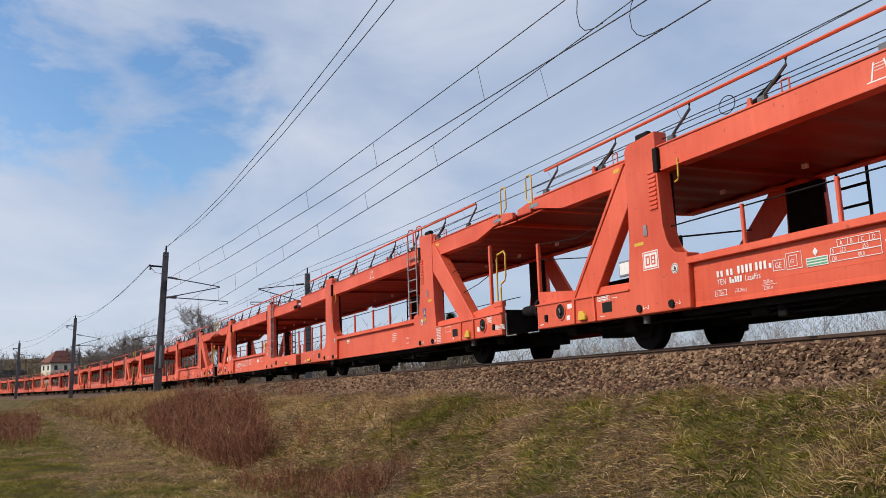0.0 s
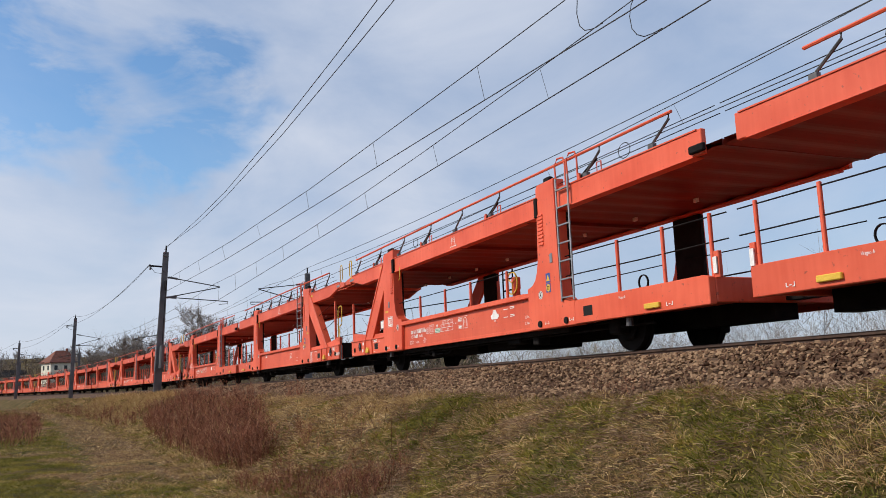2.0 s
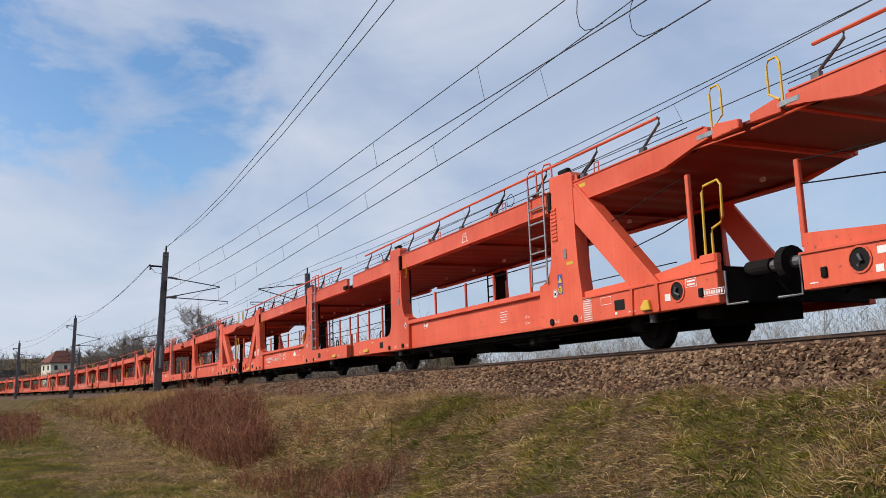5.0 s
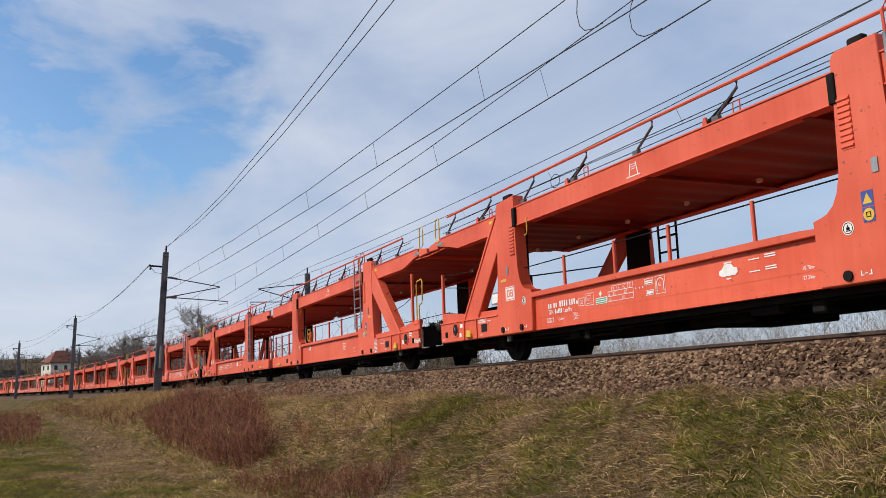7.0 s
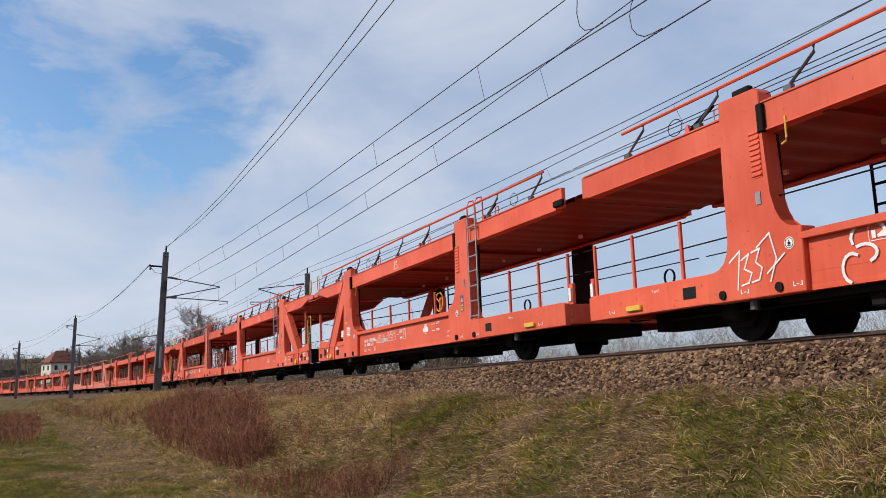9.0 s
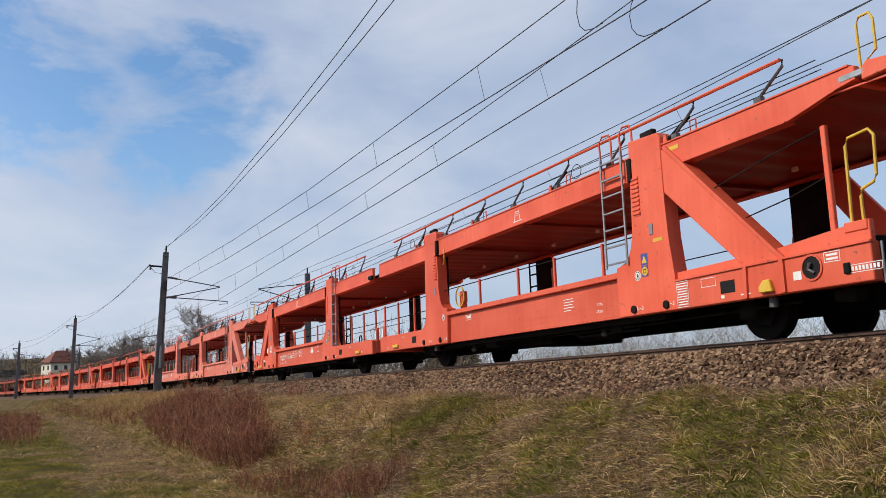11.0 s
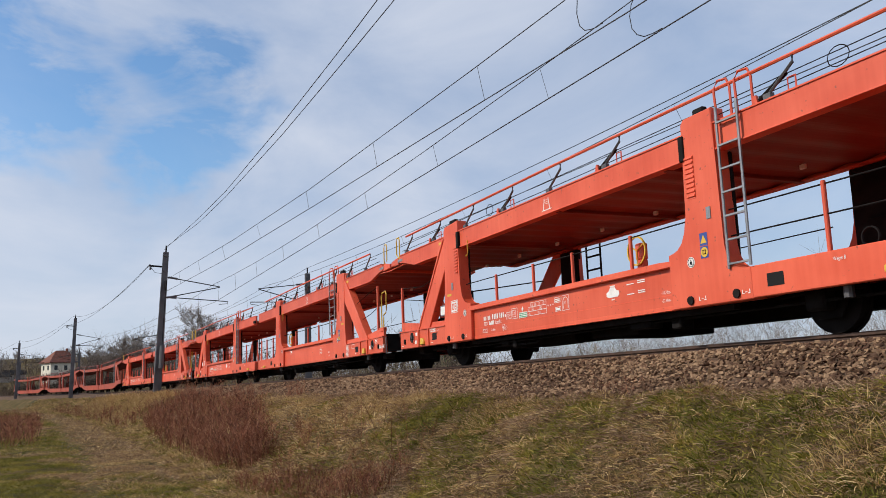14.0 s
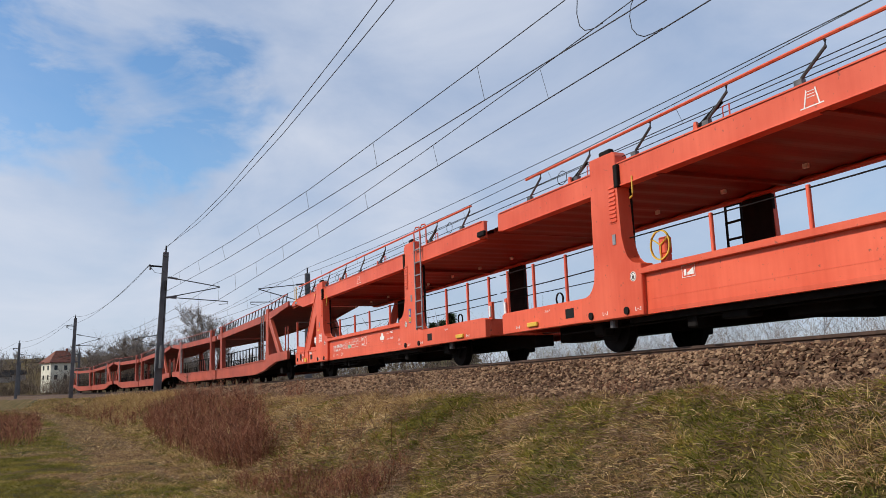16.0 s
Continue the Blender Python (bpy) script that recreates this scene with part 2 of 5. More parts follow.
def tube(pts, r, n=6, bm=None, taper=1.0):
    """A bent round bar through the points."""
    bm = bm or bmesh.new()
    pts = [Vector(p) for p in pts]
    rings = []
    for i, p in enumerate(pts):
        d = (pts[min(i + 1, len(pts) - 1)] - pts[max(i - 1, 0)]).normalized()
        u = d.cross(Vector((0, 0, 1)) if abs(d.z) < 0.9 else Vector((1, 0, 0))).normalized()
        w = d.cross(u)
        rr = r * (1 + (taper - 1) * i / max(1, len(pts) - 1))
        rings.append([bm.verts.new(p + rr * (math.cos(k * math.tau / n) * u + math.sin(k * math.tau / n) * w)) for k in range(n)])
    for a, b in zip(rings, rings[1:]):
        for k in range(n):
            bm.faces.new((a[k], a[(k + 1) % n], b[(k + 1) % n], b[k]))
    bm.faces.new(rings[0][::-1]), bm.faces.new(rings[-1])
    return bm


def disc(cx, y0, y1, cz, r, n=16, bm=None, hole=0.0):
    """A round plate or ring whose axis is the wagon's width."""
    bm = bm or bmesh.new()
    ring = lambda rad, y: [bm.verts.new((cx + rad * math.cos(k * math.tau / n), y, cz + rad * math.sin(k * math.tau / n))) for k in range(n)]
    a, b = ring(r, y0), ring(r, y1)
    if hole:
        c, d = ring(hole, y0), ring(hole, y1)
    for k in range(n):
        j = (k + 1) % n
        bm.faces.new((a[k], a[j], b[j], b[k]))
        if hole:
            bm.faces.new((c[k], d[k], d[j], c[j]))
            bm.faces.new((a[k], c[k], c[j], a[j]))
            bm.faces.new((b[k], b[j], d[j], d[k]))
    if not hole:
        bm.faces.new(a[::-1]), bm.faces.new(b)
    return bm


def thing(name, label, category, group="", kind=""):
    return tagged(new(name), label, category, group, kind)


def cloud_mesh(name, verts, faces, mat, label, category, kind="stuff", parent=None):
    """One joined mesh out of arrays."""
    me = bpy.data.meshes.new(name)
    me.from_pydata(verts, [], faces)
    me.materials.append(mat)
    ob = new(name, me)
    if parent is not None:
        ob.parent = parent
    return tagged(ob, label, category, "", kind)


# ---- ground ----
def ease(a, b, x):
    t = min(1.0, max(0.0, (x - a) / (b - a)))
    return t * t * (3 - 2 * t)


def ground_z(x, y):
    s, v = line_coords(x, y)
    n1 = noise.noise((x * 0.35, y * 0.35, 1.7))
    n2 = noise.noise((x * 1.3, y * 1.3, 4.2))
    bank = 1 - ease(-6.6, -3.5, v) if v < 2 else ease(8.6, 12.0, v)
    z = -0.62 - 1.33 * bank if v < 2 else -0.62 - 1.0 * bank
    rough = 0.10 * n1 + 0.07 * n2 + 0.035 * noise.noise((x * 3.1, y * 3.1, 6.3))
    if -3.4 < v < 8.4:
        rough *= 0.15
    z += rough
    # wheel ruts of the path
    for c in (-8.8, -7.2):
        z -= 0.09 * math.exp(-((v - c - 0.15 * math.sin(s * 0.2)) / 0.28) ** 2)
    z += 2.6 * ease(8.5, 20, v) * ease(-110, -190, s)
    # the land rises to hills far away
    d = math.hypot(x, y)
    west = ease(0.16, 0.05, y / max(1.0, -x)) if x < -150 else 0.0
    z += west * (38 * ease(225, 700, d) * (0.75 + 0.35 * noise.noise((x * 0.004, y * 0.004, 0)))) - 3.0 * ease(12, 40, v) * (1 - west) * ease(-150, -90, s)
    z += 0.00002 * max(0.0, -22 - s) ** 2 if s > -300 and abs(v) < 60 else 0.00002 * max(0.0, min(280, -22 - s)) ** 2
    return z


def spread(edges):
    out = []
    for a, b, step in edges:
        k = max(1, round(abs(b - a) / step))
        out += [a + (b - a) * i / k for i in range(k)]
    return out + [edges[-1][1]]


gx = spread([(-3000, -900, 150), (-900, -300, 30), (-300, -140, 5), (-140, -60, 1.2), (-60, -24, 0.5), (-24, 3, 0.22), (3, 40, 1.5), (40, 300, 20), (300, 3000, 300)])
gy = spread([(-3000, -500, 250), (-500, -100, 30), (-100, -24, 4), (-24, -6, 0.7), (-6, 8, 0.2), (8, 24, 0.7), (24, 100, 5), (100, 500, 30), (500, 3000, 250)])
gverts = [(x, y, ground_z(x, y)) for x in gx for y in gy]
ny = len(gy)
gfaces = [(i * ny + j, (i + 1) * ny + j, (i + 1) * ny + j + 1, i * ny + j + 1) for i in range(len(gx) - 1) for j in range(ny - 1)]
ground = cloud_mesh("ground", gverts, gfaces, SOIL, "grassy meadow and railway embankment in early spring", "ground", "structure")
for p in ground.data.polygons:
    p.use_smooth = True


def rise(s):
    return 0.00002 * max(0.0, min(280.0, -22 - s)) ** 2


def sweep(profile, s_list, name, mat, parent=None, label="", wob=0.0, seed=0):
    """A profile of (v, z) drawn along the line of the track."""
    bm = bmesh.new()
    rows = []
    for i, s in enumerate(s_list):
        row = []
        for j, (v, z) in enumerate(profile):
            x, y, a = along(s, v)
            k = wob * noise.noise((s * 1.9, v * 2.3, seed)) + wob * 0.6 * noise.noise((s * 6, v * 6, seed + 3))
            row.append(bm.verts.new((x, y, z + k + rise(s))))
        rows.append(row)
    for a, b in zip(rows, rows[1:]):
        for j in range(len(profile) - 1):
            bm.faces.new((a[j], a[j + 1], b[j + 1], b[j]))
    return part(name, bm, mat, parent, label)


LINE = spread([(60, 4, 4), (4, -30, 0.12), (-30, -70, 0.4), (-70, -420, 5)])
COARSE = spread([(60, -22, 8), (-22, -420, 4)])
ballast = sweep([(-3.75, -0.72), (-3.5, -0.62), (-3.1, -0.52), (-2.7, -0.36), (-2.3, -0.20), (-2.0, -0.17), (-1.4, -0.17), (-0.8, -0.18), (0, -0.19), (0.8, -0.18), (2.0, -0.17), (3.2, -0.18), (4.8, -0.18), (6.0, -0.17), (6.6, -0.3), (7.6, -0.72)],
                LINE, "ballast", BED, None, "", 0.035)
tagged(ballast, "brown crushed stone ballast bed under the railway tracks", "ballast", "", "structure")


def stones(name, count, s0, s1, v0, v1, size, seed, parent):
    """Loose angular stones on the ballast shoulder."""
    rng = np.random.default_rng(seed)
    base = np.array([(-1, -.8, -.7), (.9, -1, -.6), (1, .8, -.8), (-.8, 1, -.7), (-.7, -.6, .8), (.6, -.8, .7), (.9, .5, .8), (-.6, .8, .6)], float)
    quads = [(0, 3, 2, 1), (4, 5, 6, 7), (0, 1, 5, 4), (1, 2, 6, 5), (2, 3, 7, 6), (3, 0, 4, 7)]
    verts, faces = [], []
    for i in range(count):
        s, v = rng.uniform(s0, s1), rng.uniform(v0, v1)
        x, y, a = along(s, v)
        z = np.interp(v, [-3.6, -3.1, -2.7, -2.3, -2.0, 0], [-0.64, -0.52, -0.36, -0.20, -0.17, -0.17]) + rng.uniform(-0.01, 0.03)
        k = size * rng.uniform(0.55, 1.25)
        p = base * (1 + rng.uniform(-0.35, 0.35, base.shape)) * k * np.array((rng.uniform(0.9, 1.5), rng.uniform(0.7, 1.1), rng.uniform(0.45, 0.8)))
        m = np.array(Euler((rng.normal(0, 0.5), rng.normal(0, 0.5), rng.uniform(0, 6.28))).to_matrix())
        p = p @ m.T + (x, y, z + rise(s))
        o = len(verts)
        verts += p.tolist()
        faces += [tuple(o + q for q in f) for f in quads]
    return cloud_mesh(name, verts, faces, STONE, "", "", "stuff", parent)


stones("stone", 22000, -17, -4, -3.62, -1.1, 0.0245, 3, ballast)
stones("stone", 14000, -36, -17, -3.6, -1.3, 0.032, 4, ballast)
stones("stone", 5000, -75, -36, -3.5, -1.5, 0.055, 5, ballast)

# ---- rails and sleepers ----
RAIL_PROFILE = [(-0.036, 0.0), (0.036, 0.0), (0.036, -0.04), (0.01, -0.055), (0.01, -0.14), (0.07, -0.155), (0.07, -0.172), (-0.07, -0.172), (-0.07, -0.155), (-0.01, -0.14), (-0.01, -0.055), (-0.036, -0.04), (-0.036, 0.0)]
for c in (0.0, 4.0):
    track = thing("railway_track", "brown steel rails on concrete sleepers in ballast", "railway track", "tracks", "structure")
    for side in (-0.753, 0.753):
        sweep([(c + side + a, b) for a, b in RAIL_PROFILE], COARSE, "rail", RAIL, track)
    bm = box(-0.13, 0.13, -1.3, 1.3, -0.36, -0.155, bevel=0.02)
    first = part("sleeper", bm, TIMBER, track)
    k = 0
    for i in range(84 if c == 0.0 else 10):
        s = 6 - 0.62 * i
        x, y, a = along(s, c)
        ob = first if k == 0 else first.copy()
        if k:
            scene.collection.objects.link(ob)
        ob.matrix_local = Matrix.Translation((x, y, 0.004 + rise(s))) @ Matrix.Rotation(a, 4, "Z")
        k += 1


# ---- car-carrier wagons: each unit is two short wagons with a fixed drawbar ----
HALF = 16.5


def ridged_plate(x0, x1, z0, z1):
    """A plate pressed into nine ridges, on the near face of a pillar."""
    prof = [(-1.449, z0), (-1.457, z0)]
    for k in range(9):
        z = z0 + (z1 - z0) * (k + 0.25) / 9
        prof += [(-1.457, z), (-1.474, z + 0.008), (-1.474, z + 0.026), (-1.457, z + 0.034)]
    prof += [(-1.457, z1), (-1.449, z1)]
    bm = bmesh.new()
    a = [bm.verts.new((x0, y, z)) for y, z in prof]
    b = [bm.verts.new((x1, y, z)) for y, z in prof]
    bm.faces.new(a), bm.faces.new(b[::-1])
    for i in range(len(prof)):
        j = (i + 1) % len(prof)
        bm.faces.new((a[i], b[i], b[j], a[j]))
    return bm


def carrier_half(front):
    """One half of a two-axle double-deck car carrier. u runs from the coupling end to the inner end."""
    sgn = -1 if front else 1
    X = lambda u: sgn * (u - HALF / 2)
    P = lambda poly: [(X(u), z) for u, z in poly]
    spans = {True: (3.98, 4.73, 12.13, 12.84), False: (3.58, 4.32, 11.77, 12.39)}   # outer and inner pillar, from, to
    w = thing("car_carrier_wagon", "red double-deck car carrier railway wagon, empty and weathered", "railway wagon", "train wagons")
    for sd in (1, -1):
        # the unit is alike when turned half round: this half's far side repeats the other half's near side
        a, b, c, d = spans[front if sd < 0 else not front]
        Y = lambda y: sd * y
        # outer pillar with its flared foot
        po = [(a - 0.12, 0.48), (a - 0.10, 0.98), (a - 0.03, 1.5), (a, 2.0), (a, 3.0), (a + 0.06, 3.08), (b, 3.12), (b + 0.01, 2.5), (b + 0.045, 1.72),
              (b + 0.09, 1.50), (b + 0.16, 1.37), (b + 0.26, 1.285), (b + 0.36, 1.255), (b + 0.50, 1.25), (b + 0.52, 1.13), (b + 0.50, 0.48)]
        pillar = part("pillar", slab(P(po), Y(1.45), Y(1.22 if sd < 0 else 1.36), bevel=0.012), RED, w)
        if sd < 0:
            bm = ridged_plate(X(b - 0.19), X(b - 0.03), 1.95, 2.55)
            part("wear_plate", bm, RED, pillar)
        part("rubber_pad", box(X(a + 0.03), X(b + 0.02), Y(1.225 if sd < 0 else 1.43), Y(1.16 if sd < 0 else 1.33), 0.72, 2.5, bevel=0.02), DARK, pillar, "black rubber door-protection pad")
        if sd < 0:
            part("stop_block", box(X(b - 0.05), X(b + 0.05), Y(1.40), Y(1.475), 2.50, 2.86, bevel=0.01), DARK, pillar)
        if sd < 0:
            part("cap", box(X(a + 0.22), X(b - 0.22), Y(1.30), Y(1.40), 3.09, 3.20, bevel=0.02), DARK, pillar)
        # diagonal brace to the end frame
        br = [(1.92, 0.88), (2.55, 0.88), (a + 0.02, 2.18), (a + 0.02, 2.80), (a - 0.03, 2.80)]
        brace = part("brace", slab(P(br), Y(1.438), Y(1.26 if sd < 0 else 1.36), bevel=0.012), RED, w)
        if sd < 0:
            part("brace_flange", slab(P([(1.86, 0.88), (1.94, 0.88), (a - 0.02, 2.83), (a - 0.10, 2.83)]), Y(1.455), Y(1.24), bevel=0.006), RED, brace)
        # end frame, sloping top, with a proud band and painted-on openings
        ef = [(0.70, 0.49), (0.70, 0.92), (a - 0.08, 0.88), (a - 0.08, 0.48)]
        end = part("end_frame", slab(P(ef), Y(1.447), Y(1.30), bevel=0.01), RED, w)
        part("end_upstand", slab(P([(0.72, 0.90), (0.72, 1.16), (0.95, 1.14), (2.05, 1.04), (a - 0.07, 1.0), (a - 0.07, 0.86)]), Y(1.405), Y(1.33), bevel=0.008), RED, w)
        if sd < 0:
            part("flange", slab(P([(0.69, 0.905), (0.69, 0.93), (a - 0.1, 0.895), (a - 0.1, 0.87)]), Y(1.47), Y(1.38)), RED, end)
            # flat black disc and plate stand in for the openings' inner shade
            part("round_opening", disc(X(1.50), Y(1.444), Y(1.4505), 0.735, 0.135, 14), BLACKHOLE, end, "flat black disc painted as the shade in a round opening behind a hook")
            part("opening_rim", disc(X(1.50), Y(1.44), Y(1.462), 0.735, 0.155, 14, hole=0.132), RED, end)
            part("tow_hook", tube([(X(1.47), Y(1.45), 0.67), (X(1.53), Y(1.475), 0.72), (X(1.50), Y(1.475), 0.79)], 0.022, 6), STRUT, end)
            part("hatch", box(X(2.74), X(3.0), Y(1.444), Y(1.4505), 0.60, 0.76), BLACKHOLE, end, "flat black plate painted as the shade in a square opening")
            part("jacking_bracket", slab(P([(2.08, 0.53), (2.30, 0.53), (2.30, 0.60), (2.22, 0.68), (2.12, 0.68)]), Y(1.44), Y(1.50), bevel=0.01), YELLOW, end, "yellow jacking bracket")
            part("lug", box(X(0.98), X(1.06), Y(1.44), Y(1.475), 0.60, 0.72, bevel=0.008), DARK, end)
            part("gusset", slab(P([(1.90, 0.50), (1.95, 0.50), (1.97, 0.9), (1.90, 0.9)]), Y(1.44), Y(1.475)), RED, end)
            part("gusset", slab(P([(2.52, 0.50), (2.57, 0.50), (2.55, 0.9), (2.50, 0.9)]), Y(1.44), Y(1.475)), RED, end)
        # long girder with recessed web, top chord and bottom chord
        g0, g1 = b + 0.50, c - 0.42
        girder = part("girder", slab(P([(g0, 0.50), (g1, 0.50), (g1, 1.14), (g0, 1.14)]), Y(1.375), Y(1.30)), RED, w)
        if sd < 0:
            part("top_chord", slab(P([(g0 - 0.02, 1.085), (g1 + 0.02, 1.085), (g1 + 0.02, 1.165), (g1 - 0.25, 1.18), (g0 + 0.25, 1.18), (g0 - 0.02, 1.18)]), Y(1.452), Y(1.32), bevel=0.008), RED, girder)
        if sd < 0:
            part("bottom_chord", box(X(g0), X(g1), Y(1.379), Y(1.28), 0.485, 0.55, bevel=0.003), RED, girder)
        if sd < 0:
            part("weld_seam", box(X(g0), X(g1), Y(1.372), Y(1.378), 0.70, 0.71), RED, girder)
        # inner pillar
        pi = [(c - 0.44, 0.48), (c - 0.46, 1.25), (c - 0.34, 1.255), (c - 0.25, 1.285), (c - 0.15, 1.37), (c - 0.08, 1.50), (c - 0.035, 1.72), (c, 2.5), (c, 3.02), (c + 0.06, 3.09),
              (d, 3.10), (d + 0.02, 2.3), (d + 0.03, 1.25), (d + 0.06, 1.10), (d + 0.13, 0.98), (d + 0.22, 0.91), (d + 0.32, 0.89), (d + 0.47, 0.885), (d + 0.48, 0.48)]
        pin = part("pillar", slab(P(pi), Y(1.45), Y(1.22 if sd < 0 else 1.36), bevel=0.012), RED, w)
        if sd < 0:
            bm = ridged_plate(X(c + 0.05), X(c + 0.21), 1.95, 2.55)
            part("wear_plate", bm, RED, pin)
        if sd < 0:
            part("cap", box(X(c + 0.2), X(d - 0.2), Y(1.30), Y(1.40), 3.08, 3.19, bevel=0.02), DARK, pin)
        part("rubber_pad", box(X(c - 0.012), X(d + 0.045), Y(1.225 if sd < 0 else 1.43), Y(1.16 if sd < 0 else 1.33), 0.72, 2.5, bevel=0.02), DARK, pin, "black rubber door-protection pad")
        if sd < 0:
            part("stop_block", box(X(c - 0.05), X(c + 0.05), Y(1.40), Y(1.475), 2.50, 2.86, bevel=0.01), DARK, pin)
        # low platform by the inner end
        plat = part("platform_frame", slab(P([(d + 0.46, 0.49), (16.12, 0.49), (16.12, 0.86), (16.02, 0.89), (d + 0.46, 0.885)]), Y(1.446), Y(1.33), bevel=0.01), RED, w)
        if sd < 0:
            # again a flat black plate for the shade in the opening
            part("hatch", box(X(d + 0.72), X(d + 0.98), Y(1.444), Y(1.4505), 0.60, 0.76), BLACKHOLE, plat, "flat black plate painted as the shade in a square opening")
            part("jacking_bracket", box(X(14.75), X(15.1), Y(1.44), Y(1.49), 0.55, 0.63, bevel=0.01), YELLOW, plat, "yellow jacking bracket")
            for u in (a + 0.12, b + 0.12, c - 0.05, d + 0.2) if sd < 0 else ():
                part("lashing_ring", disc(X(u), Y(1.45), Y(1.475), 0.575, 0.06, 10), DARK, w)
        # upper deck side beam, cut up at the outer end
        db = [(0.68, 2.70), (0.68, 2.86), (0.80, 2.885), (16.18, 2.885), (16.18, 2.53), (1.65, 2.52), (0.95, 2.67)]
        beam = part("deck_beam", slab(P(db), Y(1.415), Y(1.33), bevel=0.008), RED, w)
        if sd < 0:
            part("beam_flange", box(X(0.75), X(16.1), Y(1.432), Y(1.28), 2.872, 2.892), RED, beam)
        part("beam_flange", box(X(1.7), X(16.0), Y(1.432), Y(1.24), 2.512, 2.532), RED, beam)
        # safety rail on folding struts
        rail0, rail1 = (1.7, 15.0) if front else (1.15, 15.6)
        rail = part("safety_rail", tube([(X(rail0), Y(1.40), 3.31), (X((rail0 + rail1) / 2), Y(1.40), 3.335), (X(rail1), Y(1.40), 3.31)], 0.024, 6), RED, w, "red tubular safety rail")
        if sd < 0:
            part("rope", tube([(X(rail0 - 0.5), Y(1.38), 3.12), (X(8), Y(1.38), 3.11), (X(16.45), Y(1.38), 3.12)], 0.007, 4), DARK, w, "dark wire rope")
        part("rope", tube([(X(rail0 - 0.5), Y(1.30), 3.02), (X(8), Y(1.30), 3.00), (X(16.45), Y(1.30), 3.02)], 0.007, 4), DARK, w, "dark wire rope")
        for k in range(9 if sd < 0 else 3):
            u = rail0 + 0.05 + (rail1 - rail0 - 0.5) * k / (8 if sd < 0 else 2)
            if a - 0.3 < u < b + 0.1 or c - 0.3 < u < d + 0.1:
                continue
            s = -sgn
            x = X(u) if front else X(u + 0.3)
            st = part("rail_strut", tube([(x - 0.34, Y(1.40), 2.90), (x - 0.30, Y(1.40), 2.97), (x + 0.08, Y(1.40), 3.22), (x + 0.08, Y(1.40), 3.30)], 0.021, 6), STRUT, w, "dark folding strut")
            if sd < 0:
                part("pivot", box(x - 0.40, x - 0.28, Y(1.36), Y(1.43), 2.885, 2.96), STRUT, st)
            if k % 2 and sd < 0:
                part("lever", tube([(x - 0.50, Y(1.38), 2.93), (x - 0.05, Y(1.38), 3.13)], 0.03, 6), DARK, st)
                part("peg", slab([(x - 0.60, 2.885), (x - 0.50, 2.885), (x - 0.53, 3.0), (x - 0.57, 3.0)], Y(1.38), Y(1.42)), RED, st)
                part("bracket", tube([(x - 0.02, Y(1.40), 2.89), (x - 0.02, Y(1.40), 3.05), (x + 0.1, Y(1.40), 3.05), (x + 0.1, Y(1.40), 2.89)], 0.012, 5), RED, st)
        # small reflectors under the beam
        for k in range(8 if sd > 0 else 0):
            u = 1.69 + 1.71 * k
            part("reflector", box(X(u), X(u + 0.10), Y(0.54), Y(0.59), 2.49, 2.56, bevel=0.006), PALE, w, "small pale reflector block")
    # decks
    bm = bmesh.new()
    rows = []
    for k in range(171):
        u = 0.78 + 15.70 * k / 170
        row = []
        for y in (-1.335, -0.7, 0.0, 0.7, 1.335):
            dz = 0.022 * math.sin(u * 10.5) * (0.75 + 0.5 * noise.noise((u * 0.8, y, 3))) + 0.02 * noise.noise((u * 0.6, y * 1.5, 8)) + (0.10 * max(0, 1.7 - u) if u < 1.7 else 0)
            row.append((bm.verts.new((X(u), y, 2.575 + dz)), bm.verts.new((X(u), y, 2.66 + (0.10 * max(0, 1.7 - u) if u < 1.7 else 0)))))
        rows.append(row)
    for r0, r1 in zip(rows, rows[1:]):
        for (a0, a1), (b0, b1), (c0, c1), (d0, d1) in zip(r0, r0[1:], r1, r1[1:]):
            bm.faces.new((a0, b0, d0, c0)), bm.faces.new((a1, c1, d1, b1))
    for r0 in (rows[0], rows[-1]):
        for (a0, a1), (b0, b1) in zip(r0, r0[1:]):
            bm.faces.new((a0, a1, b1, b0))
    # plate and cross beams in the red that has the shade painted in
    part("upper_deck", bm, RED_SHADED, w, "dark-red pressed deck plate with shade put into its colour")
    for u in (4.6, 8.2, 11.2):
        part("cross_beam", box(X(u), X(u + 0.12), -1.33, 1.33, 2.50, 2.58, bevel=0.01), RED_SHADED, w)
    part("lower_deck", box(X(0.74), X(16.1), -1.33, 1.33, 0.60, 0.66), RED, w)
    part("end_beam", box(X(0.70), X(0.80), -1.33, 1.33, 0.52, 0.98, bevel=0.01), DARK, w)
    part("end_beam", box(X(16.05), X(16.13), -1.33, 1.33, 0.52, 0.86, bevel=0.01), RED, w)
    part("deck_end", box(X(0.70), X(0.79), -1.33, 1.33, 2.66, 2.86, bevel=0.01), RED, w)
    part("ramp_flap", slab(P([(0.62, 2.80), (0.78, 2.87), (2.2, 2.74), (2.2, 2.71)]), -1.25, 1.25), RED, w)
    # underframe
    part("centre_sill", box(X(0.9), X(16.0), -0.22, 0.22, 0.30, 0.60), DARK, w)
    part("side_sill", box(X(4.4), X(12.3), -1.25, -1.15, 0.40, 0.50), DARK, w)
    part("side_sill", box(X(4.4), X(12.3), 1.15, 1.25, 0.40, 0.50), DARK, w)
    part("air_tank", tube([(X(6.3), -0.55, 0.38), (X(7.6), -0.55, 0.38)], 0.15, 12), DARK, w)
